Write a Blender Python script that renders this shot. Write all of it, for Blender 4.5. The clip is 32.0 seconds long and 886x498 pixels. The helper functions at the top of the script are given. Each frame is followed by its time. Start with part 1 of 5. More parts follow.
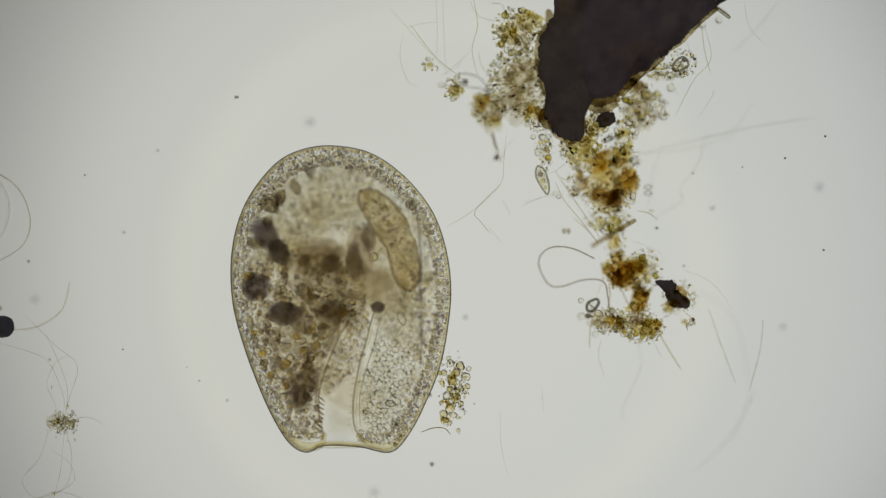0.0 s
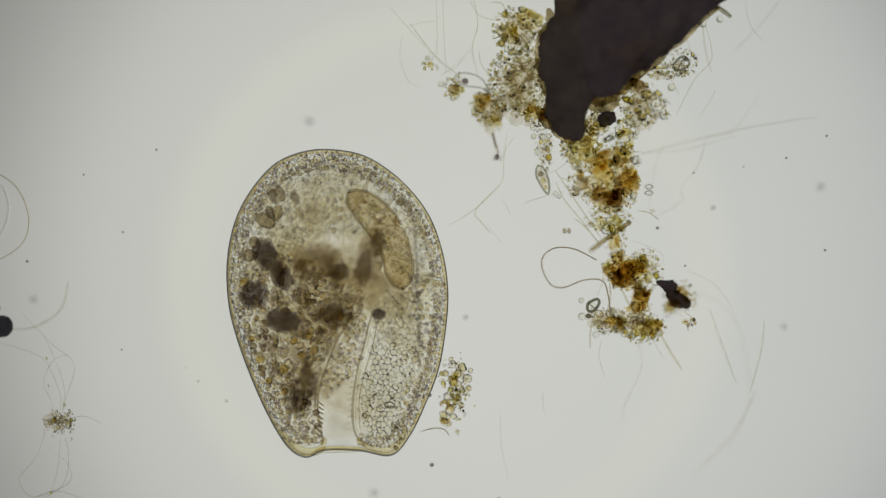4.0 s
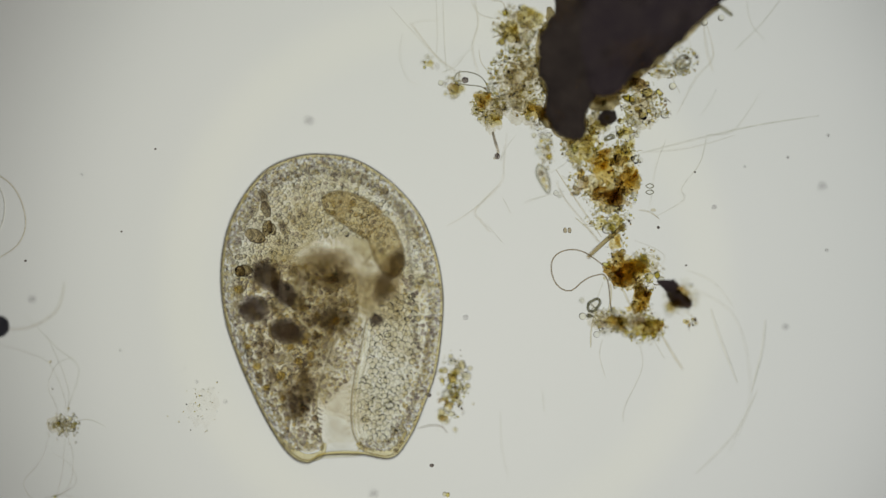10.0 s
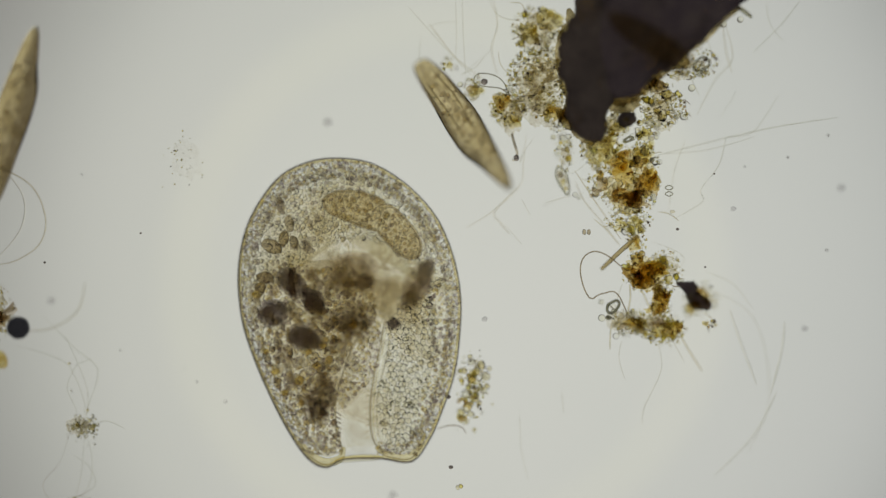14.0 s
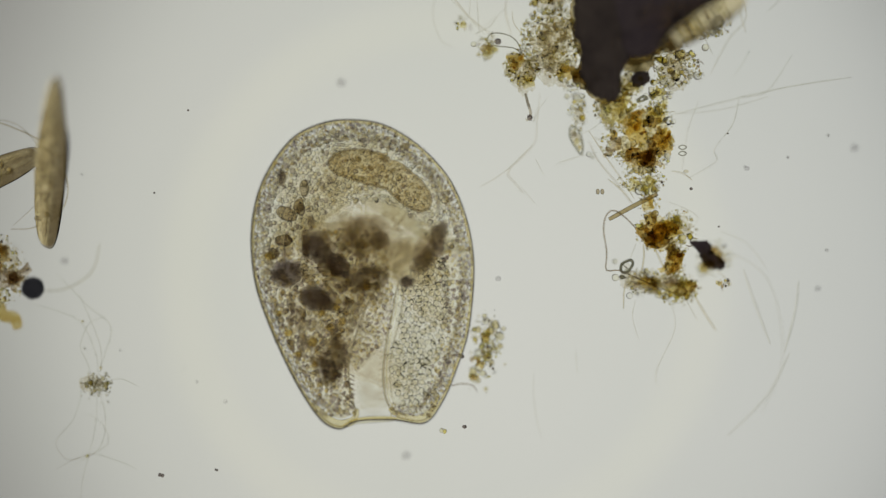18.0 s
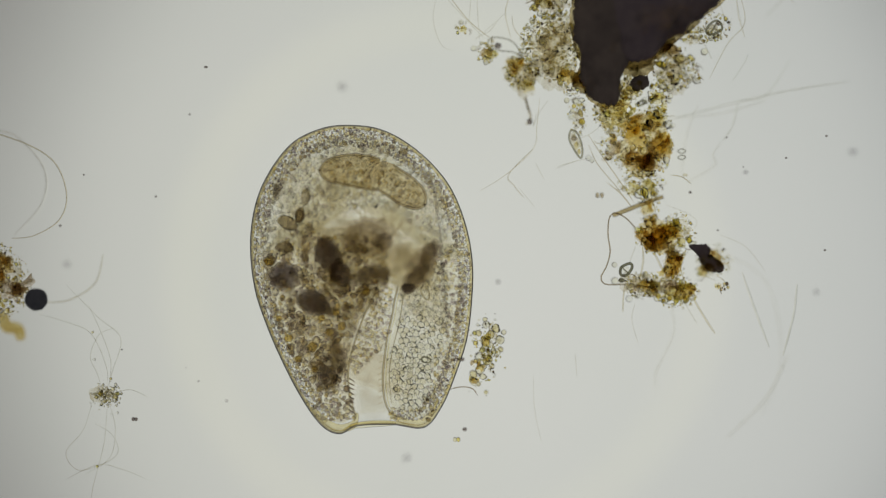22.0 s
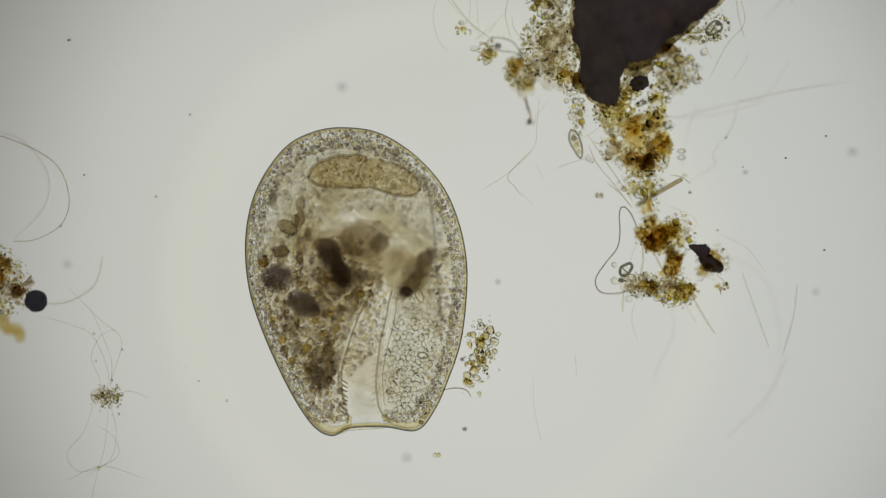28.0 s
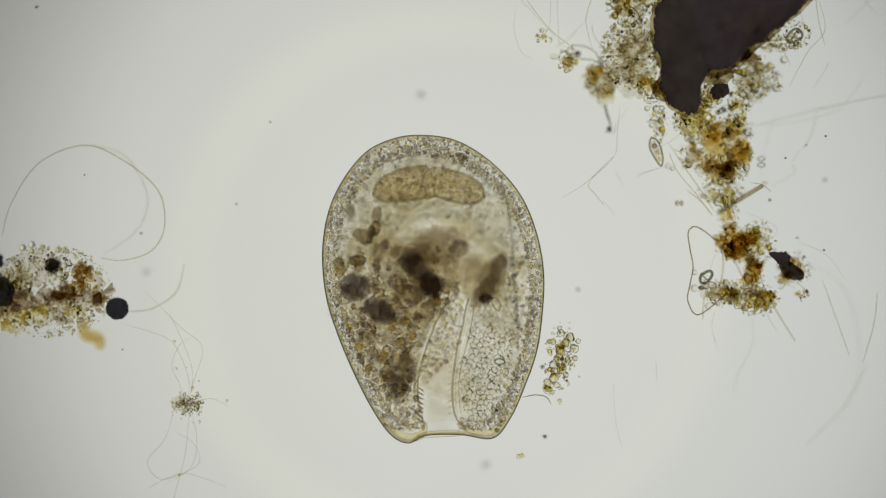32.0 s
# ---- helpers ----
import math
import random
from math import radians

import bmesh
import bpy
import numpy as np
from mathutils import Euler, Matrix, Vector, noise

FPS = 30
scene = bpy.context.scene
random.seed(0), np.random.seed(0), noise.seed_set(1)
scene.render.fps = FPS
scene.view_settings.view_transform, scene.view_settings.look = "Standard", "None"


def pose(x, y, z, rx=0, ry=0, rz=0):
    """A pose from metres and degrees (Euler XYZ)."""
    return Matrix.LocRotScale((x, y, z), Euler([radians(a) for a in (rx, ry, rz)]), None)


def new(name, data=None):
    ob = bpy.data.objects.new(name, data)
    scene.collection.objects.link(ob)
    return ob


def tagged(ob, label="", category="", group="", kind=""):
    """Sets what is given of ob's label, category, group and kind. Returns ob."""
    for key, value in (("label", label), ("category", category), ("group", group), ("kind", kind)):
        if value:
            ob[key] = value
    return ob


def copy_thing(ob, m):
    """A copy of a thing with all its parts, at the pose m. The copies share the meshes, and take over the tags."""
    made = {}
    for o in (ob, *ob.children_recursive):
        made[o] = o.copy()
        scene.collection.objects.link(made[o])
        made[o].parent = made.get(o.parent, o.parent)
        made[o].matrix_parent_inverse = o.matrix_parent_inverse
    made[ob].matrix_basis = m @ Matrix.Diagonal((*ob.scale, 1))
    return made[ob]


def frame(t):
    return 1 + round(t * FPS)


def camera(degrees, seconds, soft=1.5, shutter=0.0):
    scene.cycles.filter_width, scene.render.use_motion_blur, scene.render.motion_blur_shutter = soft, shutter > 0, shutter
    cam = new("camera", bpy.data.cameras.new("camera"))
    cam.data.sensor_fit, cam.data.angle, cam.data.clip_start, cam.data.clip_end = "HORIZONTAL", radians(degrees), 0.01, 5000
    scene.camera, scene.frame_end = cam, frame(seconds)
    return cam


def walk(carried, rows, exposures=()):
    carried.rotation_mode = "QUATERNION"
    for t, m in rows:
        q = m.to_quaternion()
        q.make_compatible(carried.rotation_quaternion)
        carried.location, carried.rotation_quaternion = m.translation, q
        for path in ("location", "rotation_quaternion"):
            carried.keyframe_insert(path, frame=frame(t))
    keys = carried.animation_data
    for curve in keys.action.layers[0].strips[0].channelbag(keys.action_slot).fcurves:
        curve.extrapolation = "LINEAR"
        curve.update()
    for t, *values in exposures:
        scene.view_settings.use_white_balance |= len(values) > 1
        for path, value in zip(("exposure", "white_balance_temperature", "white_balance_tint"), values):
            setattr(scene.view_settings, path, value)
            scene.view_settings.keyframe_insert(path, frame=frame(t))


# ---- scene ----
UM = 1e-3                      # the model is a thousandfold enlargement: a micrometre of the drop is a millimetre here
FOCUS = 60.0                  # height of the focal plane over the slide, micrometres
REACH = 3300.0                # lens to focal plane, micrometres
cam = camera(2 * math.degrees(math.atan(784.0 / REACH)), 32.0, soft=1.25)

# How far the slide is pushed under the lens: seconds, right, down, focus drive (micrometres).
STAGE = [(0, 0, 1, 26), (3, 0, 1, 24), (3.5, 0, 1, 20), (5.5, 0, 0, 2), (6.5, 0, 0, 0), (12, 0, 0, 0), (13, 0, 0, 0), (13.5, 14, 1, 0), (14, 34, 3, 0),
         (14.5, 50, 6, 0), (15.3, 52.5, 4, 0), (16.5, 52, -2, 0), (17, 51, -8, 0), (17.5, 55, -52, 0), (18, 58, -68.5, 0), (18.5, 59.5, -62.5, 0),
         (19, 58.5, -62.5, 0), (20, 58.5, -62.5, 2), (22, 58.5, -62.5, 16), (23, 59, -62, 26), (24, 59, -62, 24), (26, 58.5, -62.5, 20), (29, 58.5, -62.5, 20), (29.5, 68, -62, 20),
         (30, 94.5, -60, 22), (30.5, 132.5, -55.5, 22), (31, 179, -52, 22), (31.5, 187.5, -50.5, 22), (32, 201, -49, 22)]


def stage(t):
    """The slide's shift at t seconds, by a smooth ease between the rows."""
    for a, b in zip(STAGE, STAGE[1:]):
        if a[0] <= t <= b[0]:
            k = (t - a[0]) / (b[0] - a[0])
            return a[1] + (b[1] - a[1]) * k, a[2] + (b[2] - a[2]) * k
    return STAGE[-1][1:3]


def at(x, y, z=0.0):
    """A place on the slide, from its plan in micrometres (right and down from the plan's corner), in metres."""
    k = UM * (1 - (z - FOCUS) / REACH)
    return Vector(((x - 784) * k, (441 - y) * k, z * UM))


walk(cam, [(t, pose(-x * UM, y * UM, (FOCUS + REACH + f) * UM)) for t, x, y, f in STAGE],
     [(0, 0.0, 6460, 11.5), (3.5, 0.0, 6460, 11.5), (6, 0.0, 6500, 10), (12, -0.01, 6560, 10), (14, -0.02, 6560, 10), (17, 0.0, 6560, 10), (19, 0.0, 6560, 10), (22, 0.0, 6470, 10.5), (25, 0.0, 6460, 11.5),
      (28, 0.0, 6510, 11), (29, 0.0, 6510, 11), (31, 0.0, 6480, 11.5), (31.5, 0.05, 6480, 11.5), (32, 0.11, 6480, 11)])
cam.data.dof.use_dof = True
cam.data.dof.focus_distance = REACH * UM
cam.data.dof.aperture_fstop = cam.data.lens / (0.225 * REACH * UM * 1000)
scene.cycles.max_bounces = 40
scene.cycles.transmission_bounces = 40
scene.cycles.transparent_max_bounces = 180

# ---- light: the condenser under the slide, and a dim room ----
world = bpy.data.worlds.new("dim_room")
scene.world = world
world.use_nodes = True
world.node_tree.nodes["Background"].inputs[0].default_value = (1.0, 0.95, 0.88, 1)
world.node_tree.nodes["Background"].inputs[1].default_value = 0.2
LAMP = 0.633
LAMP_DEPTH = 9000.0
LAMP_SIDE = 330.0
LAMP_DOWN = 130.0
LAMP_RADIUS = 4000.0

# ---- materials ----


def nodes_of(name):
    m = bpy.data.materials.new(name)
    m.use_nodes = True
    nt = m.node_tree
    nt.nodes.clear()
    return m, nt, nt.nodes.new("ShaderNodeOutputMaterial")


def mottle(nt, scale, detail=4.0, rough=0.6):
    """A noise in the object's own space; scale in patches per millimetre."""
    co = nt.nodes.new("ShaderNodeTexCoord")
    n = nt.nodes.new("ShaderNodeTexNoise")
    n.inputs["Scale"].default_value = scale * 0.001 / UM
    n.inputs["Detail"].default_value = detail
    n.inputs["Roughness"].default_value = rough
    nt.links.new(co.outputs["Object"], n.inputs["Vector"])
    return n.outputs["Fac"]


def ramp(nt, fac, stops):
    r = nt.nodes.new("ShaderNodeValToRGB")
    e = r.color_ramp.elements
    while len(e) < len(stops):
        e.new(0.5)
    for s, (p, c) in zip(e, stops):
        s.position, s.color = p, (*c, 1)
    nt.links.new(fac, r.inputs[0])
    return r.outputs[0]


def both(nt, a, b, how="MULTIPLY", fac=1.0):
    m = nt.nodes.new("ShaderNodeMix")
    m.data_type, m.blend_type = "RGBA", how
    m.inputs[0].default_value = fac
    nt.links.new(a, m.inputs[6])
    nt.links.new(b, m.inputs[7])
    return m.outputs[2]


def stain(name, dark, pale, coarse=12, fine=90, low=0.35, high=0.65):
    """Soft living matter that lets light straight through and takes colour from it."""
    m, nt, out = nodes_of(name)
    a = ramp(nt, mottle(nt, coarse, 3), [(low, dark), (high, pale)])
    b = ramp(nt, mottle(nt, fine, 3, 0.7), [(0.36, tuple(0.62 + 0.38 * c for c in dark)), (0.6, (1, 1, 1))])
    s = nt.nodes.new("ShaderNodeBsdfTransparent")
    nt.links.new(both(nt, a, b), s.inputs[0])
    nt.links.new(s.outputs[0], out.inputs[0])
    return m


def lens(name, stops, ior, by="island", grain=60.0):
    """Clear, light-bending matter, tinted grain by grain."""
    m, nt, out = nodes_of(name)
    if by == "island":
        fac = nt.nodes.new("ShaderNodeNewGeometry").outputs["Random Per Island"]
    else:
        fac = nt.nodes.new("ShaderNodeObjectInfo").outputs["Random"]
    a = ramp(nt, fac, stops)
    b = ramp(nt, mottle(nt, grain, 2), [(0.3, (0.955, 0.955, 0.945)), (0.6, (1, 1, 1))])
    s = nt.nodes.new("ShaderNodeBsdfRefraction")
    s.inputs["IOR"].default_value = ior
    s.inputs["Roughness"].default_value = 0.0
    nt.links.new(both(nt, a, b), s.inputs[0])
    nt.links.new(s.outputs[0], out.inputs[0])
    return m


def murk(name, dark, pale, thin=(0.3, 0.16, 0.05), coarse=14, cover=0.62):
    """Dense detritus: nearly opaque, with thinner brown places that let a little light through."""
    m, nt, out = nodes_of(name)
    c = ramp(nt, mottle(nt, coarse * 3, 5), [(0.3, dark), (0.7, pale)])
    p = nt.nodes.new("ShaderNodeBsdfPrincipled")
    p.inputs["Roughness"].default_value = 0.85
    p.inputs["Specular IOR Level"].default_value = 0.2
    nt.links.new(c, p.inputs["Base Color"])
    h = mottle(nt, coarse * 6, 4)
    bump = nt.nodes.new("ShaderNodeBump")
    bump.inputs["Strength"].default_value = 0.6
    bump.inputs["Distance"].default_value = 3 * UM
    nt.links.new(h, bump.inputs["Height"])
    nt.links.new(bump.outputs[0], p.inputs["Normal"])
    t = nt.nodes.new("ShaderNodeBsdfTransparent")
    t.inputs[0].default_value = (*thin, 1)
    mix = nt.nodes.new("ShaderNodeMixShader")
    f = ramp(nt, mottle(nt, coarse, 4), [(cover - 0.12, (1, 1, 1)), (cover + 0.1, (0.35, 0.35, 0.35))])
    nt.links.new(f, mix.inputs[0])
    nt.links.new(t.outputs[0], mix.inputs[1])
    nt.links.new(p.outputs[0], mix.inputs[2])
    nt.links.new(mix.outputs[0], out.inputs[0])
    return m


CLEAR, PALE = (0.99, 0.99, 0.97), (0.97, 0.955, 0.87)
YELLOW, OLIVE = (0.95, 0.88, 0.54), (0.88, 0.865, 0.58)
M_PELLICLE = lens("pellicle_film", [(0, (0.986, 0.983, 0.963)), (1, (0.988, 0.985, 0.965))], 1.07, grain=20)
M_CORTEX = lens("cortex_grain", [(0, (0.96, 0.91, 0.75)), (0.42, (1, 0.985, 0.92)), (0.66, (0.96, 0.95, 0.94)), (0.72, (0.89, 0.86, 0.86)), (1, (0.81, 0.775, 0.775))], 1.12)
M_VESICLE = lens("vesicle_clear", [(0, (0.985, 0.965, 0.9)), (0.5, (1, 1, 0.985)), (0.88, (0.98, 0.98, 0.98)), (0.91, (0.9, 0.88, 0.88)), (1, (0.86, 0.84, 0.83))], 1.13)
M_CELL = lens("vesicle_large", [(0, (0.985, 0.975, 0.93)), (1, (1, 1, 0.985))], 1.115, by="object")
M_RIM = lens("rim_yellow", [(0, (0.955, 0.91, 0.73)), (1, (0.965, 0.925, 0.76))], 1.04)
M_ENDO_LEFT = stain("endoplasm_brown", (0.925, 0.907, 0.855), (0.988, 0.98, 0.953), 16, 110)
M_ENDO_PALE = stain("endoplasm_pale", (0.96, 0.953, 0.92), (0.995, 0.991, 0.976), 14, 120)
M_CORE = stain("endoplasm_core", (0.97, 0.965, 0.953), (1, 0.999, 0.997), 22, 110, 0.4, 0.6)
M_HAZE = stain("endoplasm_haze", (0.84, 0.835, 0.84), (0.91, 0.905, 0.905), 14, 60)
M_TAN = stain("endoplasm_tan", (0.98, 0.972, 0.948), (0.998, 0.994, 0.983), 30, 140)
M_CLOUD = stain("endoplasm_cloud", (0.967, 0.959, 0.936), (0.996, 0.992, 0.979), 22, 90)
M_VEIL = stain("endoplasm_veil", (0.976, 0.972, 0.962), (0.997, 0.995, 0.99), 18, 80)
M_PALE_FILM = stain("film_pale", (0.982, 0.978, 0.97), (1, 1, 1), 30, 120)
M_PREY_SKIN = lens("prey_skin", [(0, (0.94, 0.905, 0.82)), (1, (0.96, 0.93, 0.86))], 1.26)
M_PREY_GRAIN = lens("prey_grain", [(0, (0.96, 0.92, 0.8)), (0.6, (0.99, 0.97, 0.9)), (1, (0.88, 0.82, 0.68))], 1.12)
M_VAC_RING = lens("vacuole_ring", [(0, (0.7, 0.65, 0.56)), (0.5, (0.8, 0.75, 0.64)), (1, (0.74, 0.71, 0.66))], 1.12, by="object")
M_PREY = stain("prey_gold", (0.865, 0.815, 0.695), (0.95, 0.92, 0.835), 24, 90)
M_VAC_DARK = stain("vacuole_black", (0.42, 0.39, 0.39), (0.64, 0.6, 0.57), 20, 60)
M_VAC_SMOKE = stain("vacuole_smoke", (0.58, 0.55, 0.5), (0.82, 0.79, 0.73), 26, 80)
M_SH_DARK = stain("vacuole_black", (0.812, 0.798, 0.802), (0.876, 0.862, 0.858), 16, 70)
M_SH_BROWN = stain("vacuole_brown", (0.924, 0.911, 0.889), (0.972, 0.964, 0.95), 20, 80)
M_SH_SMOKE = stain("vacuole_smoke", (0.893, 0.881, 0.868), (0.95, 0.942, 0.93), 20, 80)
M_SH_GREY = stain("vacuole_grey", (0.924, 0.912, 0.897), (0.974, 0.966, 0.951), 24, 90)
M_VAC_GOLD = stain("vesicle_gold", (0.95, 0.89, 0.66), (0.99, 0.965, 0.84), 40, 120)
M_GOLD_SKIN = lens("vesicle_gold_skin", [(0, (0.95, 0.91, 0.76)), (1, (0.975, 0.95, 0.86))], 1.1, by="object")
M_FOOD = lens("food_granule", [(0, (0.94, 0.9, 0.81)), (0.4, (0.97, 0.94, 0.83)), (0.7, (0.88, 0.84, 0.77)), (1, (0.96, 0.95, 0.93))], 1.13, by="object")
M_LIP = lens("lip_yellow", [(0, (0.97, 0.935, 0.78)), (1, (0.98, 0.945, 0.8))], 1.04)
M_FOLD = lens("fold_film", [(0, (0.87, 0.84, 0.75)), (1, (0.9, 0.87, 0.78))], 1.14)
M_BAND = lens("fold_band", [(0, (0.985, 0.97, 0.88)), (1, (0.99, 0.975, 0.9))], 1.04)
M_GRANULE = lens("granule_mixed", [(0, CLEAR), (0.4, PALE), (0.65, YELLOW), (0.85, OLIVE), (1, (0.88, 0.82, 0.6))], 1.15, by="object")
M_GRAINS = lens("grain_mixed", [(0, CLEAR), (0.35, PALE), (0.6, YELLOW), (0.8, OLIVE), (0.9, (0.82, 0.73, 0.57)), (0.93, (0.45, 0.39, 0.32)), (1, (0.34, 0.29, 0.25))], 1.13)
M_CLEARBALL = lens("droplet_clear", [(0, CLEAR), (1, (0.98, 0.97, 0.9))], 1.13, by="object")
M_BUBBLE = lens("bubble_yellowish", [(0, (0.98, 0.955, 0.84)), (0.4, (0.985, 0.985, 0.955)), (0.75, (0.965, 0.94, 0.81)), (1, (0.97, 0.925, 0.72))], 1.15, by="object")
M_SLIME = stain("slime_tan", (0.865, 0.838, 0.765), (0.985, 0.978, 0.952), 40, 190, 0.36, 0.62)
M_OLIVE = stain("slime_olive", (0.86, 0.81, 0.55), (1, 0.988, 0.92), 34, 130, 0.38, 0.62)
M_FILM = stain("slime_film", (0.895, 0.875, 0.825), (0.985, 0.978, 0.955), 50, 220, 0.36, 0.62)
M_GOLD_FILM = stain("plant_film", (0.9, 0.84, 0.66), (0.985, 0.965, 0.88), 50, 200, 0.36, 0.62)
M_AMBER = stain("amber_flake", (0.82, 0.715, 0.40), (0.985, 0.957, 0.82), 44, 150, 0.36, 0.66)
M_DUSK = stain("dusk_flake", (0.68, 0.62, 0.54), (0.96, 0.93, 0.88), 30, 100, 0.4, 0.6)
M_RUST = stain("rust_flake", (0.72, 0.615, 0.38), (0.97, 0.925, 0.775), 44, 150, 0.36, 0.68)
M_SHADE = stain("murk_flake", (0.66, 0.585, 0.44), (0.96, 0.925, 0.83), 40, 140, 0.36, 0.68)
M_BLACK = murk("detritus_black", (0.092, 0.072, 0.092), (0.15, 0.123, 0.124), (0.42, 0.31, 0.17), 9, 0.6)
M_BROWNBLACK = murk("detritus_brownblack", (0.085, 0.069, 0.066), (0.15, 0.124, 0.11), (0.46, 0.35, 0.18), 10, 0.6)
M_FRINGE = stain("detritus_fringe", (0.4, 0.35, 0.22), (0.88, 0.82, 0.66), 30, 110, 0.34, 0.68)
M_INK = murk("detritus_ink", (0.05, 0.055, 0.07), (0.1, 0.105, 0.125), (0.12, 0.12, 0.14), 20, 0.7)
M_THREAD = lens("thread_clear", [(0, (0.97, 0.965, 0.94)), (1, (0.985, 0.98, 0.96))], 1.04, by="object")
M_THREAD_DARK = lens("thread_brown", [(0, (0.9, 0.87, 0.79)), (1, (0.95, 0.93, 0.87))], 1.05, by="object")
M_ROD = lens("rod_amber", [(0, (0.72, 0.65, 0.48)), (1, (0.74, 0.67, 0.51))], 1.1, by="object")
M_LOOP = lens("loop_brown", [(0, (0.66, 0.6, 0.5)), (1, (0.69, 0.63, 0.53))], 1.09, by="object")
M_SHELL = lens("shell_glassy", [(0, (0.68, 0.67, 0.58)), (1, (0.78, 0.77, 0.68))], 1.22, by="object")
M_BARREL = lens("barrel_glassy", [(0, (0.46, 0.46, 0.38)), (1, (0.56, 0.55, 0.46))], 1.24, by="object")
M_SWIMMER = stain("swimmer_body", (0.79, 0.735, 0.6), (0.93, 0.895, 0.8), 26, 90)
M_SWIM_SKIN = lens("swimmer_skin", [(0, (0.95, 0.92, 0.82)), (1, (0.96, 0.93, 0.84))], 1.22)
M_SWIM_PALE = stain("swimmer_pale", (0.92, 0.885, 0.79), (0.975, 0.955, 0.9), 26, 90)
M_GLASS = stain("slide_glass", (0.985, 0.99, 0.985), (1, 1, 1), 0.4, 3)

# ---- mesh code ----


def mesh(name, verts, faces, material, smooth=True):
    """Verts in micrometres."""
    me = bpy.data.meshes.new(name)
    me.from_pydata((np.asarray(verts, float) * UM).tolist(), [], faces)
    me.polygons.foreach_set("use_smooth", [smooth] * len(me.polygons))
    me.materials.append(material)
    me.update()
    return me


def ball(level):
    bm = bmesh.new()
    bmesh.ops.create_icosphere(bm, subdivisions=level, radius=1.0)
    v = np.array([p.co[:] for p in bm.verts])
    f = [[p.index for p in q.verts] for q in bm.faces]
    bm.free()
    return v, f


BALLS = {k: ball(k) for k in (1, 2, 3, 4)}


def lump(rx, ry, rz, rough=0.2, seed=0, level=3, bumps=2.2):
    """An uneven lump about the origin."""
    v, f = BALLS[level]
    off = Vector((seed * 7.3, seed * 3.1, seed * 1.7))
    k = np.array([1 + rough * (noise.noise(Vector(p) * bumps + off) + 0.5 * noise.noise(Vector(p) * bumps * 2.7 + off)) for p in v])
    return v * k[:, None] * np.array([rx, ry, rz]), f


def nested(rx, ry, rz, rough=0.2, seed=0, level=3, bumps=2.2, shares=(1.0, 0.91, 0.8, 0.66)):
    """A lump whose matter grows denser towards its middle, as skins within skins."""
    v, f = lump(rx, ry, rz, rough, seed, level, bumps)
    f = np.array(f)
    return np.concatenate([v * k for k in shares]), np.concatenate([f + i * len(v) for i in range(len(shares))]).tolist()


def ring_through(points, n, closed=True):
    """n places along a smooth line through a few points of a plan."""
    p = np.array(points, float)
    m = len(p)
    out = []
    for u in np.linspace(0, m if closed else m - 1, n, endpoint=not closed):
        i = min(int(u), m - 1 if closed else m - 2)
        k = u - i
        if closed:
            a, b, c, d = p[i - 1], p[i], p[(i + 1) % m], p[(i + 2) % m]
        else:
            a, b, c, d = p[max(i - 1, 0)], p[i], p[i + 1], p[min(i + 2, m - 1)]
        out.append(0.5 * (2 * b + (c - a) * k + (2 * a - 5 * b + 4 * c - d) * k * k + (3 * b - a - 3 * c + d) * k ** 3))
    return np.array(out)


def pillow(outline, height, n=96, rings=12, wobble=0.0, seed=0, power=0.5):
    """A body that swells from its outline to a given half height."""
    o = ring_through(outline, n)
    c = o.mean(0)
    if wobble:
        for i in range(n):
            d = o[i] - c
            o[i] += d / np.linalg.norm(d) * wobble * (noise.noise(Vector((*o[i] / 22, seed))) + 0.6 * noise.noise(Vector((*o[i] / 7, seed + 9))) + 0.45 * noise.noise(Vector((*o[i] / 2.6, seed + 3))))
    verts, faces = [], []
    for side in (1, -1):
        for k in range(rings if side == 1 else rings - 1):
            s = math.sin((1 - k / rings) * math.pi / 2) if side == 1 else math.sin((1 - (k + 1) / rings) * math.pi / 2)
            z = side * height * (1 - s * s) ** power
            verts += [(*(c + (q - c) * s), z) for q in o]
        verts.append((*c, side * height))
    top = rings * n
    for k in range(rings - 1):
        faces += [(k * n + i, k * n + (i + 1) % n, (k + 1) * n + (i + 1) % n, (k + 1) * n + i) for i in range(n)]
    faces += [((rings - 1) * n + i, (rings - 1) * n + (i + 1) % n, top) for i in range(n)]
    base, end = top + 1, len(verts) - 1
    rows = [0] + [base + k * n for k in range(rings - 1)]
    for a, b in zip(rows, rows[1:]):
        faces += [(b + i, b + (i + 1) % n, a + (i + 1) % n, a + i) for i in range(n)]
    faces += [(end, rows[-1] + (i + 1) % n, rows[-1] + i) for i in range(n)]
    return np.array(verts), faces


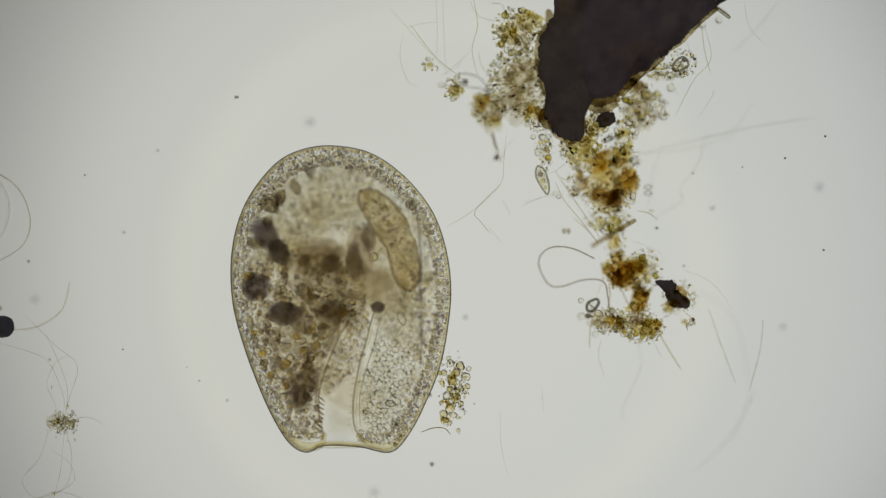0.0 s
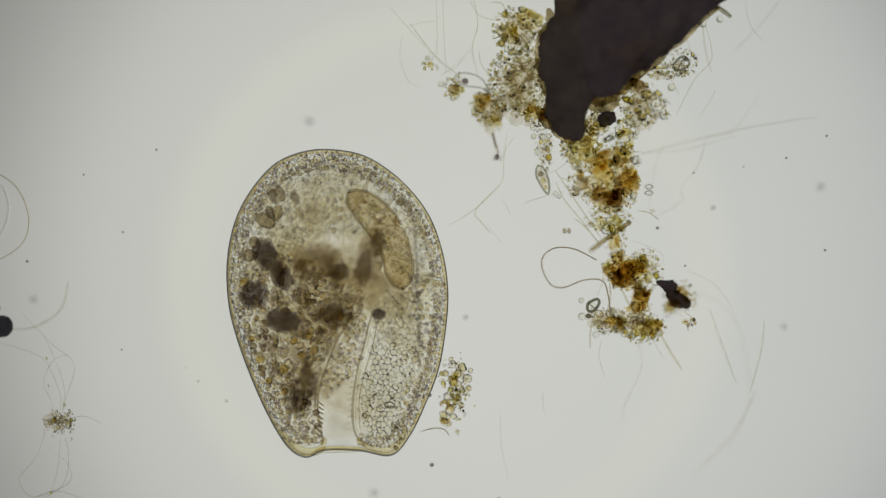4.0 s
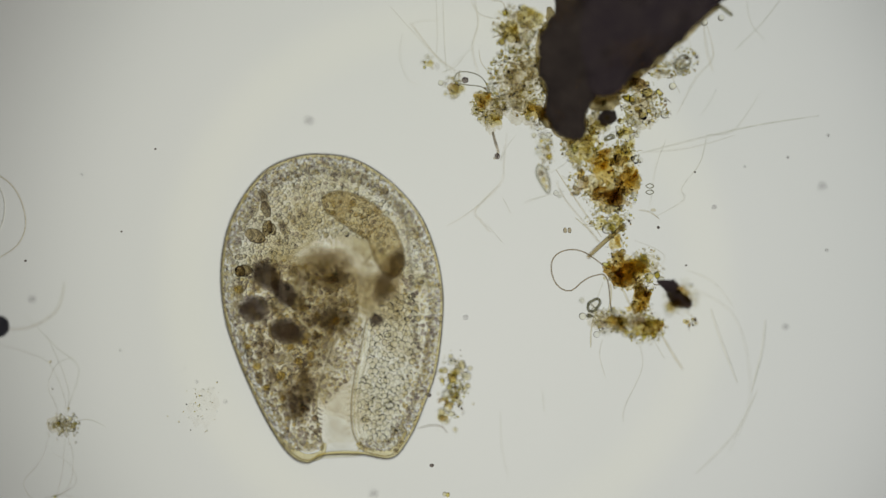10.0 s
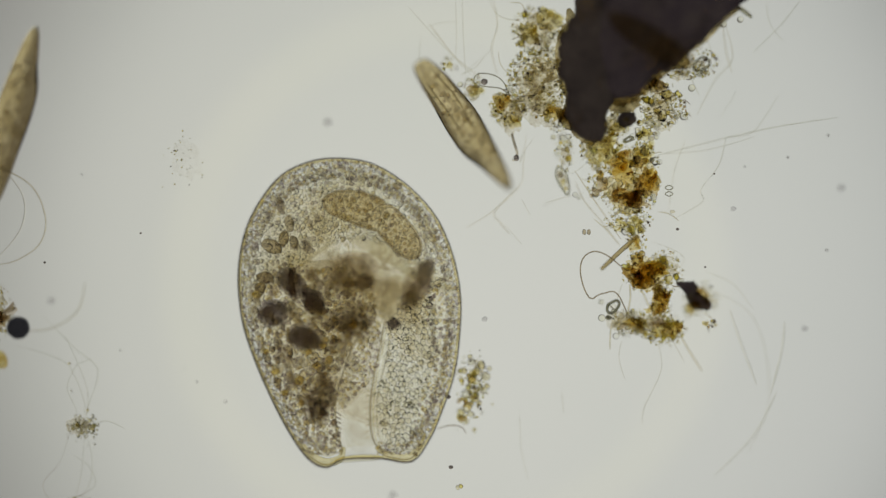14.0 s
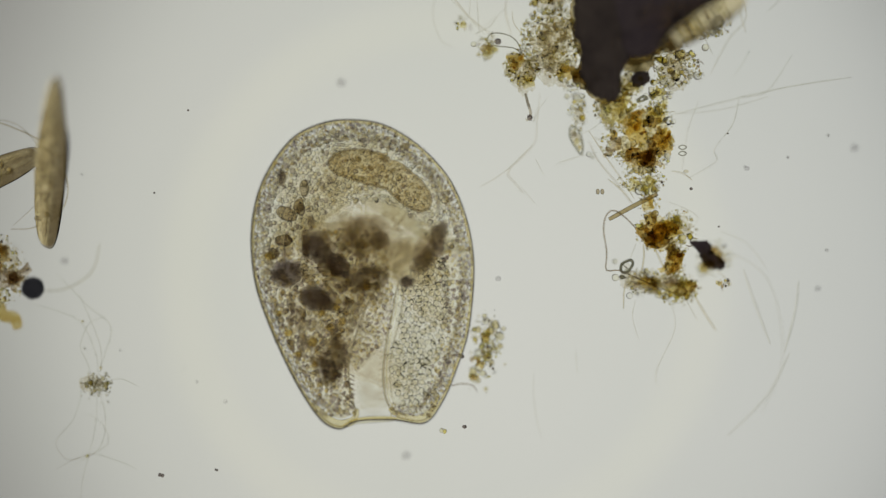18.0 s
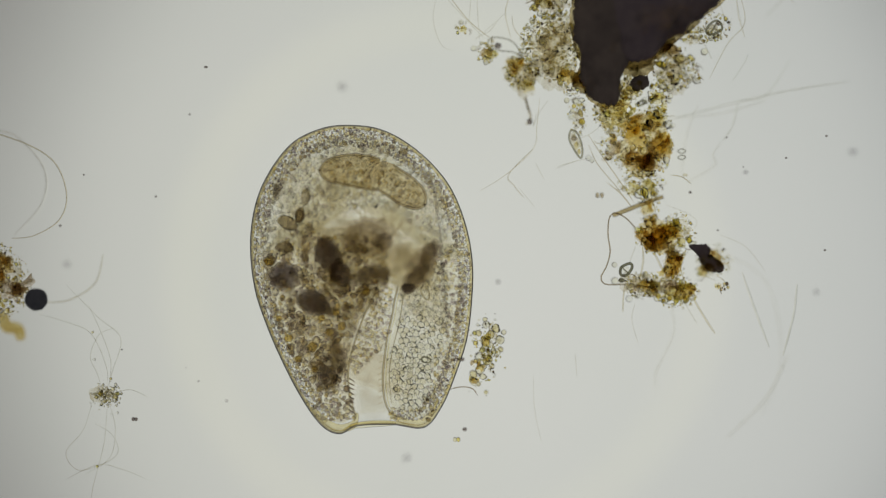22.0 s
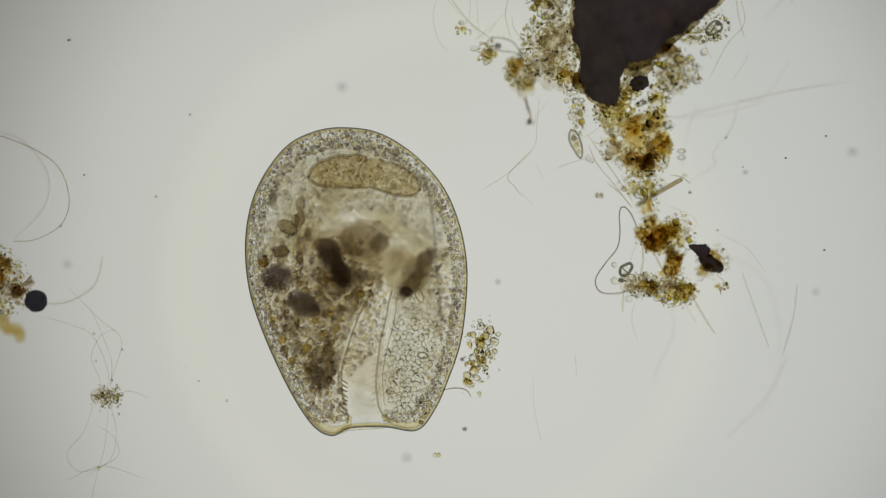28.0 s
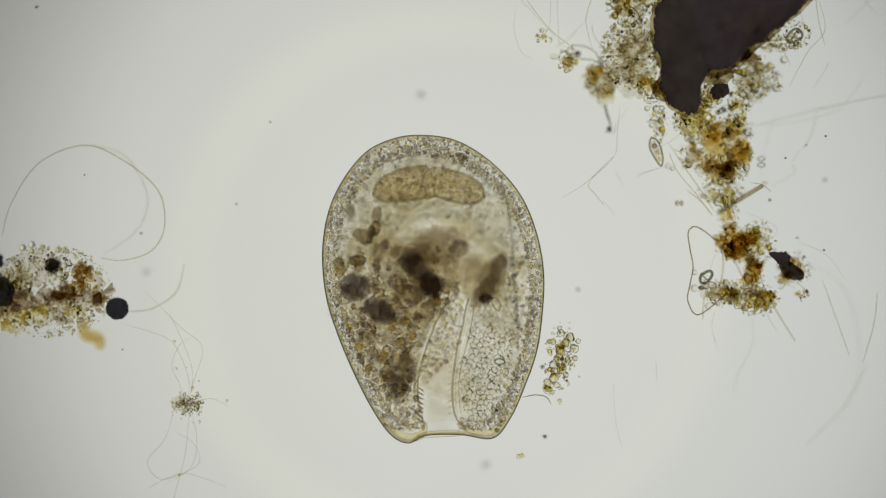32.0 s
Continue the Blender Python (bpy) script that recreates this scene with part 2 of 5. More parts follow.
def tube(points, radius, n=60, sides=7, taper=0.4, closed=False, caps=True):
    """A thread along a smooth line; points are (x, y, z)."""
    p = ring_through(points, n, closed)
    verts, faces = [], []
    for i in range(n):
        d = p[min(i + 1, n - 1)] - p[max(i - 1, 0)] if not closed else p[(i + 1) % n] - p[i - 1]
        d = Vector(d).normalized()
        a = d.cross(Vector((0.02, 0.05, 1))).normalized()
        b = a.cross(d)
        r = radius if closed else radius * (1 - (1 - taper) * abs(2 * i / (n - 1) - 1) ** 3)
        verts += [tuple(Vector(p[i]) + r * (math.cos(t) * a + math.sin(t) * b)) for t in np.arange(sides) * 2 * math.pi / sides]
    for i in range(n if closed else n - 1):
        j = (i + 1) % n
        faces += [(i * sides + k, i * sides + (k + 1) % sides, j * sides + (k + 1) % sides, j * sides + k) for k in range(sides)]
    if caps and not closed:
        faces += [tuple(range(sides))[::-1], tuple((n - 1) * sides + k for k in range(sides))]
    return np.array(verts), faces


ROUGH = [lump(1, 1, 1, 0.55, k + 60, 2, 1.6)[0] for k in range(8)]


SMOOTH = [lump(1, 1, 0.9, 0.3, k + 80, 2, 1.4)[0] for k in range(8)]


def swarm(places, radii, level=2, squash=(0.7, 1.3), seed=0, shapes=ROUGH):
    """Many small uneven grains as one mesh."""
    ff = np.array(BALLS[2][1])
    rng = np.random.default_rng(seed)
    verts, faces, base = [], [], 0
    for k, (p, r) in enumerate(zip(places, radii)):
        v = shapes[k % 8]
        verts.append(v * r * rng.uniform(*squash, 3) + p)
        faces.append(ff + base)
        base += len(v)
    return np.concatenate(verts), np.concatenate(faces).tolist()


def shard(rng, rx, ry, h, n=52):
    """A torn, flat scrap with a ragged outline."""
    a = np.sort(rng.uniform(0, 2 * math.pi, 11) * 0.25 + np.arange(11) * 2 * math.pi / 11)
    r = rng.uniform(0.55, 1.18, 11)
    o = [(rx * k * math.cos(t), ry * k * math.sin(t)) for t, k in zip(a, r)]
    v, f = pillow(o, h, n, 4, 0.34 * min(rx, ry), float(rng.uniform(0, 90)), 0.35)
    return v + np.column_stack((np.zeros((len(v), 2)), h * 1.5 * np.sin(v[:, 0] / rx * 2 + v[:, 1] / ry))), f


def thing(name, place, label, category, group="", kind=""):
    ob = new(name)
    ob.empty_display_size = 5 * UM
    ob.location = place
    return tagged(ob, label, category, group, kind)


def single(name, data, material, place, label, category, group="", kind="", turn=0.0):
    """A thing of one mesh."""
    ob = new(name, mesh(name, *data, material))
    ob.location = place
    ob.rotation_euler.z = radians(turn)
    return tagged(ob, label, category, group, kind)


def part(name, data, material, parent, place=(0, 0, 0), label="", turn=0.0):
    """One mesh under a thing or a part; place in micrometres in its parent's space."""
    ob = new(name, mesh(name, *data, material))
    ob.parent = parent
    ob.location = Vector(place) * UM
    ob.rotation_euler.z = radians(turn)
    if label:
        ob["label"] = label
    return ob


def shared(name, data, parent, place, size, turn=0.0):
    """One more piece on a mesh that alike pieces share."""
    ob = new(name, data)
    ob.parent = parent
    ob.location = Vector(place) * UM
    ob.rotation_euler = (turn * 0.7, turn * 1.3, turn)
    ob.scale = size if isinstance(size, tuple) else (size, size, size)
    return ob


# ---- the setting ----


def setting():
    w, d, h = 2600, 1800, 170
    v = [(x, y, z) for z in (0, -h) for x, y in ((-w, -d), (w, -d), (w, d), (-w, d))]
    f = [(0, 1, 2, 3), (7, 6, 5, 4), (0, 4, 5, 1), (1, 5, 6, 2), (2, 6, 7, 3), (3, 7, 4, 0)]
    ob = new("ground", mesh("glass_slide", v, f, M_GLASS, False))
    tagged(ob, "clear flat glass slide under a film of water", "glass slide", kind="structure")
    # the condenser's lit field far below the slide
    n, rings = 96, 8
    verts = [(0, 0, 0)]
    for k in range(1, rings + 1):
        verts += [(LAMP_RADIUS * k / rings * math.cos(a), LAMP_RADIUS * k / rings * math.sin(a), 0) for a in np.arange(n) * 2 * math.pi / n]
    faces = [(0, 1 + i, 1 + (i + 1) % n) for i in range(n)]
    for k in range(rings - 1):
        a, b = 1 + k * n, 1 + (k + 1) * n
        faces += [(a + i, b + i, b + (i + 1) % n, a + (i + 1) % n) for i in range(n)]
    m, nt, out = nodes_of("condenser_light")
    co = nt.nodes.new("ShaderNodeTexCoord")
    ln = nt.nodes.new("ShaderNodeVectorMath")
    ln.operation = "LENGTH"
    sc = nt.nodes.new("ShaderNodeMath")
    sc.operation = "DIVIDE"
    sc.inputs[1].default_value = LAMP_RADIUS * UM
    e = nt.nodes.new("ShaderNodeEmission")
    e.inputs[1].default_value = LAMP
    nt.links.new(co.outputs["Object"], ln.inputs[0])
    nt.links.new(ln.outputs["Value"], sc.inputs[0])
    # the view's fall-off and left-right tint are put into the lamp's colour
    glow = ramp(nt, sc.outputs[0], [(0.0, (1.0, 1.0, 0.935)), (0.35, (0.98, 0.985, 0.915)), (0.65, (0.9, 0.905, 0.845)), (0.84, (0.76, 0.765, 0.73)), (0.98, (0.2, 0.2, 0.2))])
    sx = nt.nodes.new("ShaderNodeSeparateXYZ")
    mr = nt.nodes.new("ShaderNodeMapRange")
    mr.inputs["From Min"].default_value, mr.inputs["From Max"].default_value = -2800 * UM, 2800 * UM
    nt.links.new(co.outputs["Object"], sx.inputs[0])
    nt.links.new(sx.outputs["X"], mr.inputs["Value"])
    side = ramp(nt, mr.outputs["Result"], [(0, (1.0, 1.0, 0.975)), (1, (0.968, 0.98, 1.0))])
    nt.links.new(both(nt, glow, side), e.inputs[0])
    nt.links.new(e.outputs[0], out.inputs[0])
    lamp = new("backdrop", mesh("condenser_field", verts, faces, m))
    lamp.location = (LAMP_SIDE * UM, -LAMP_DOWN * UM, -LAMP_DEPTH * UM)
    # added clear disc under the slide; its tint paints a faint ring of light
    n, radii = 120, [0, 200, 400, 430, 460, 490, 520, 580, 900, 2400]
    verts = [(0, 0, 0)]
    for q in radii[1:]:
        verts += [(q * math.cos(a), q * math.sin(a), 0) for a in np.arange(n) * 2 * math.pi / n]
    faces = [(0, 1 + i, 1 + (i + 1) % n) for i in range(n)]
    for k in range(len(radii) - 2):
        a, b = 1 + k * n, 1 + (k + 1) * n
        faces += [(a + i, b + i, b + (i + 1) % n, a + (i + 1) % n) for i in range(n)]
    m2, nt, out = nodes_of("light_ring_tint")
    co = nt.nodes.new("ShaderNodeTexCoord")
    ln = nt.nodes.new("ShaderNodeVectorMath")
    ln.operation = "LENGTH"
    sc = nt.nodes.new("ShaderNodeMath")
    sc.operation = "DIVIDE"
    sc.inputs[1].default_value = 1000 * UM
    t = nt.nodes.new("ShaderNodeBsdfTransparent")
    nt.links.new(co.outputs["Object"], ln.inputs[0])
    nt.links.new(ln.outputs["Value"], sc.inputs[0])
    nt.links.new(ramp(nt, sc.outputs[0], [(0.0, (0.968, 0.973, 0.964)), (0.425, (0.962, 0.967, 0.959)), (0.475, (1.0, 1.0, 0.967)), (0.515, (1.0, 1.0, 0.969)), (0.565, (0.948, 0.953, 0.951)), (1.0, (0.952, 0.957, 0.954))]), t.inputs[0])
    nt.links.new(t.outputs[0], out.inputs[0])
    glass = new("trim", mesh("light_ring_tint", verts, faces, m2))
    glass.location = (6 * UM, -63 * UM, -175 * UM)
    tagged(glass, "added clear disc tinted with a faint ring of light", "lens", kind="structure")
    tagged(lamp, "round condenser field below the slide, painted dimmer towards its rim", "lamp", kind="structure")
    return lamp, glass


lamp_field, light_ring_disc = setting()

# ---- the large ciliate ----
BODY_X, BODY_Y, BODY_Z = 583.0, 554.0, 71.0
OUTLINE = [(-26, 272), (38, 263), (100, 226), (152, 170), (182, 103), (196, 32), (195, -38), (186, -108), (166, -170), (142, -226),
           (110, -264), (54, -259), (-8, -261), (-40, -275), (-72, -260), (-106, -213), (-140, -148), (-170, -78), (-190, -13),
           (-197, 62), (-188, 131), (-164, 188), (-124, 239), (-77, 264)]


def packed(rng, outline, gap, low=0.0, high=0.96, jitter=0.3):
    """Places closely packed side by side inside an outline, between two shares of the way from its middle to its rim."""
    o = ring_through(outline, 240)
    c = o.mean(0)
    lo, hi = o.min(0), o.max(0)
    out = []

    def inside(u):
        cross, (x0, y0) = False, o[-1]
        for x1, y1 in o:
            if (y1 > u[1]) != (y0 > u[1]) and u[0] < (x0 - x1) * (u[1] - y1) / (y0 - y1) + x1:
                cross = not cross
            x0, y0 = x1, y1
        return cross

    for j in range(int((hi[1] - lo[1]) / (gap * 0.87)) + 1):
        for i in range(int((hi[0] - lo[0]) / gap) + 2):
            q = np.array((lo[0] + (i + 0.5 * (j % 2)) * gap, lo[1] + j * gap * 0.87)) + rng.normal(0, jitter * gap * 0.6, 2)
            if inside(c + (q - c) / high) and not (low and inside(c + (q - c) / low)):
                out.append(q)
    return np.array(out)


CORES = []


def big_ciliate():
    rng = np.random.default_rng(11)
    body = thing("ciliate", at(BODY_X, BODY_Y, BODY_Z), "large egg-shaped translucent ciliate packed with dark food vacuoles", "ciliate")
    part("pellicle", pillow(OUTLINE, 56, 200, 26), M_PELLICLE, body, (0, 0, 9), "thin clear outer skin")
    part("rim", tube([(x * 0.988, y * 0.988, 8) for x, y in OUTLINE], 2.7, 260, 10, closed=True), M_RIM, body, label="pale yellow thickened rim")
    # granular rim
    p = packed(rng, OUTLINE, 4.4, 0.87, 0.988, 0.4)
    p = p[p[:, 1] > -252]
    p = p[~((p[:, 0] > -14) & (p[:, 0] < 50) & (p[:, 1] < -215))]
    p = np.column_stack((p, rng.uniform(2, 15, len(p))))
    tagged(part("cortex", swarm(p, rng.uniform(1.6, 3.2, len(p)), seed=1), M_CORTEX, body, label="band of fine yellowish grains"), kind="stuff")
    # cytoplasm: left arm, right arm, crown, and the haze before the funnel
    left = [(-170, 60), (-120, 96), (-60, 90), (0, 92), (46, 60), (50, 0), (20, -42), (-6, -82), (-20, -126), (-24, -190), (-14, -232), (-34, -258), (-64, -246),
            (-102, -196), (-134, -130), (-164, -66), (-182, -2)]
    right = [(54, 30), (96, 76), (150, 66), (186, 30), (188, -40), (180, -106), (158, -168), (132, -218), (108, -248), (70, -246), (48, -220), (40, -160),
             (44, -120), (56, -76)]
    crown = [(-26, 262), (38, 252), (96, 217), (146, 163), (174, 100), (186, 36), (136, 44), (104, 84), (56, 122), (-20, 124), (-84, 96), (-150, 40), (-186, 10),
             (-188, 62), (-178, 128), (-157, 182), (-119, 230), (-74, 254)]
    part("endoplasm", pillow(left, 22, 120, 8, 6, 1), M_ENDO_LEFT, body, (0, 0, -14), "brown granular cytoplasm")
    part("endoplasm", pillow(right, 20, 100, 8, 4, 2), M_ENDO_PALE, body, (0, 0, -12), "pale foamy cytoplasm")
    part("endoplasm", pillow(crown, 18, 120, 8, 4, 3), M_ENDO_PALE, body, (0, 0, -16), "pale foamy cytoplasm")
    for k, (x, y, rx, ry, turn) in enumerate(((40, 74, 92, 56, -12), (84, 20, 48, 58, 20), (14, -150, 36, 104, 4))):
        part("endoplasm", nested(rx, ry, 6, 0.16, k + 3, 4, 1.2, (1.06, 0.92, 0.78)), M_VEIL, body, (x, y, -26 + k * 2), "hazy clear cytoplasm", turn)
    cells = [mesh("vesicle", *lump(1, 1, 0.8, rough, 40 + k, 2), M_CELL) for k, rough in enumerate((0.2, 0.35, 0.5))]
    inner = [(68, 0), (104, 30), (148, 26), (156, -60), (142, -120), (122, -190), (104, -232), (74, -236), (54, -214), (47, -160), (54, -116), (64, -76)]
    for k, q in enumerate(packed(rng, inner, 10.6, 0, 0.97, 0.3)):
        shared("vesicle", cells[k % 3], body, (*q, rng.uniform(-1, 7) if q[1] < -70 else rng.uniform(-18, -8)), rng.uniform(5.2, 6.8), rng.uniform(0, 6))
    for outline, gap, lo, hi, seed, what in ((right, 7.4, 2.4, 4.0, 5, M_CORTEX), (crown, 7.8, 3.2, 4.9, 6, M_VESICLE), (left, 6.8, 2.2, 4.4, 7, M_CORTEX)):
        q = packed(rng, outline, gap, 0, 0.93, 0.44)
        if what == M_CORTEX and outline is right:
            q = q[q[:, 0] + 0.25 * np.abs(q[:, 1] + 60) > 150]
        q = np.column_stack((q, rng.uniform(-18, -6, len(q)) if outline is crown else rng.uniform(-14, 10, len(q))))
        tagged(part("foam", swarm(q, rng.uniform(lo, hi, len(q)), seed=seed, shapes=SMOOTH), what, body, label="crowded small clear vesicles"), kind="stuff")
    part("endoplasm", pillow([(x * 0.94, y * 0.94) for x, y in OUTLINE], 8, 160, 9, 3, 8), M_TAN, body, (0, 0, -22), "tan grainy ground")
    # tan clouds in the crown, under and over the foam
    for k, (x, y, rx, ry) in enumerate(((-96, 150, 60, 62), (-20, 190, 72, 44), (-60, 120, 80, 40), (30, 140, 66, 44), (96, 120, 40, 60), (-120, 80, 44, 50), (130, 30, 30, 60), (110, -40, 34, 60), (10, -160, 32, 92), (92, 16, 42, 46), (58, 40, 40, 34))):
        part("endoplasm", nested(rx, ry, 6, 0.4, k + 31, 4, 1.8, (1.05, 0.8)), M_CLOUD, body, (x, y, -34 + 9 * (k % 5)), "tan cloudy cytoplasm", 31.0 * k)
    # mottled brown core of the left arm
    for k, (x, y, rx, ry) in enumerate(((-2, 46, 74, 54), (-40, 10, 84, 62), (16, 10, 60, 50), (-70, -48, 76, 56), (-16, -66, 66, 50), (-56, -128, 40, 60), (-20, 30, 96, 60), (88, 16, 38, 34), (56, 34, 34, 26))):
        core = part("brown_core", nested(rx * 1.08, ry * 1.08, 7, 0.36, k + 1, 4, 2.2), M_CORE, body, (x, y, -38 + 4 * (k % 4)), "dense brown core", 47.0 * k)
        CORES.append((core, 0 if x > 40 else 30 if y < -40 or x > 0 else 6))
    spots = packed(rng, left, 27, 0, 0.84, 0.6)
    for k, (x, y) in enumerate(q for q in spots[:70] if q[0] < 26 + 0.6 * min(q[1], 0)):
        part("food_crumb", nested(rng.uniform(5, 14), rng.uniform(5, 11), 5, 0.5, k, 3), (M_SH_GREY, M_SH_BROWN, M_SH_GREY, M_SH_BROWN, M_SH_GREY)[k % 5], body, (x, y, rng.uniform(-38, -16) if k % 3 else rng.uniform(18, 34)), turn=rng.uniform(0, 180))
    # golden food vesicles, scattered through the left arm
    for k, (x, y, r) in enumerate(((-130, -105, 7), (-88, -121, 8), (-57, -95, 7), (-113, -142, 6), (-165, 30, 8), (-72, -70, 6), (-36, -84, 7), (-84, -160, 6), (-46, -60, 6), (-148, -70, 5), (8, -24, 7))):
        ob = part("gold_vesicle", lump(r, r * 0.9, r * 0.7, 0.2, k + 5, 3, 1.5), M_VAC_GOLD, body, (x, y, rng.uniform(4, 16)), "small golden food vesicle", 40.0 * k)
        part("skin", lump(r * 1.12, r * 1.02, r * 0.8, 0.15, k + 5, 3, 1.5), M_GOLD_SKIN, ob)
    for k, (x, y) in enumerate(packed(rng, left, 17, 0, 0.94, 0.7)[:140]):
        r = rng.uniform(3.2, 7.5)
        part("food_granule", lump(r, r * rng.uniform(0.7, 1.0), r * 0.7, 0.3, k, 2, 1.6), M_FOOD, body, (x, y, rng.uniform(2, 18)), turn=rng.uniform(0, 180))
    # grainy cytoplasm that veils the top of the funnel
    veil = [(46, 2), (54, -60), (46, -112), (22, -140), (-8, -172), (-22, -152), (-12, -110), (8, -66), (28, -20)]
    part("endoplasm", pillow(veil, 7, 90, 7, 4, 6), M_CLOUD, body, (0, 0, -8), "grainy cytoplasm at the funnel's head")
    q = packed(rng, veil, 6.2, 0, 0.97, 0.44)
    q = np.column_stack((q, rng.uniform(-6, 9, len(q))))
    tagged(part("foam", swarm(q, rng.uniform(1.8, 3.8, len(q)), seed=12, shapes=SMOOTH), M_CORTEX, body, label="crowded small clear vesicles"), kind="stuff")
    # the funnel between the arms
    fold = [(64, -16, 12.0), (58, -40, 12.0), (53, -70, 11.0), (44, -110, 11.0), (37, -170, 10.0), (40, -215, 9.0), (52, -240, 6.0), (76, -250, 3.0)]
    part("funnel_fold", tube(fold, 1.9, 80, 8, 0.7), M_FOLD, body, label="clear folded edge of the mouth funnel")
    part("funnel_band", tube([(x + 5, y, z - 3) for x, y, z in fold], 1.1, 80, 9, 0.5), M_BAND, body, label="pale yellow band along the funnel")
    fold = [(76, -20, 10.0), (72, -44, 10.0), (67, -76, 10.0), (56, -120, 10.0), (48, -170, 9.0), (52, -222, 7.0)]
    part("funnel_fold", tube(fold, 0.8, 70, 8, 0.4), M_FOLD, body, label="clear folded edge of the mouth funnel")
    part("funnel_fold", tube([(30, -6, 10), (20, -34, 11), (4, -66, 11), (-14, -118, 11), (-24, -162, 10), (-22, -204, 9), (-14, -232, 6)], 1.7, 70, 8, 0.4), M_FOLD, body)
    part("funnel_fold", tube([(-42, -210, 8.0), (-24, -222, 8.0), (-12, -240, 5.0), (-14, -254, 2.0)], 1.8, 40, 8, 0.5), M_FOLD, body)
    part("seam", tube([(104, 196, 24), (124, 172, 26), (138, 92, 28), (143, 15, 30), (150, -53, 28), (152, -110, 24)], 3.0, 70, 9, 0.25), M_HAZE, body, label="long smoky seam inside the rim")
    # yellow lips
    part("lip", tube([(-90, -228, 0), (-66, -254, 0), (-42, -266, 0), (-16, -260, 0), (-9, -240, 2)], 6.5, 50, 10, 0.35), M_LIP, body, label="swollen yellow lip")
    part("lip", tube([(46, -240, 2), (66, -252, 0), (98, -257, 0), (118, -246, 0), (137, -216, 0)], 5.5, 50, 10, 0.35), M_LIP, body, label="swollen yellow lip")
    part("mouth_rim", tube([(-24, -262, 9), (18, -257, 9), (60, -256, 9)], 5.5, 40, 12, 0.2), M_BAND, body, label="pale straight rim across the mouth")
    for k in range(15):
        a, b = k / 14, 26 - 6 * abs(k / 7 - 1)
        x, y = 54 - 70 * a + 14 * a * (1 - a), 6 - 150 * a
        part("membranelle", tube([(x - b * 0.5, y + b * 0.22, 6), (x, y, 8), (x + b * 0.5, y - b * 0.22, 6)], 2.0, 12, 7, 0.5), M_BAND, body, label="pale bar of beating cilia")
    # bristles on the funnel's edges
    for k in range(12):
        y = -104 - k * 10.5
        x = 38 + 8 * math.exp(-((y + 104) / 30) ** 2) - 2
        part("cilium", tube([(x, y, 11.0), (x - 4, y - 1.5, 11.5), (x - 8, y - 4, 12.0)], 1.0, 6, 5, 0.3), M_THREAD_DARK, body)
    for k in range(8):
        y = -176 - k * 8
        part("cilium", tube([(-24, y, 9.0), (-19, y - 3, 9.5), (-13, y - 7 + k % 3, 10.0)], 1.2, 8, 6, 0.3), M_LOOP, body)
    return body


body = big_ciliate()


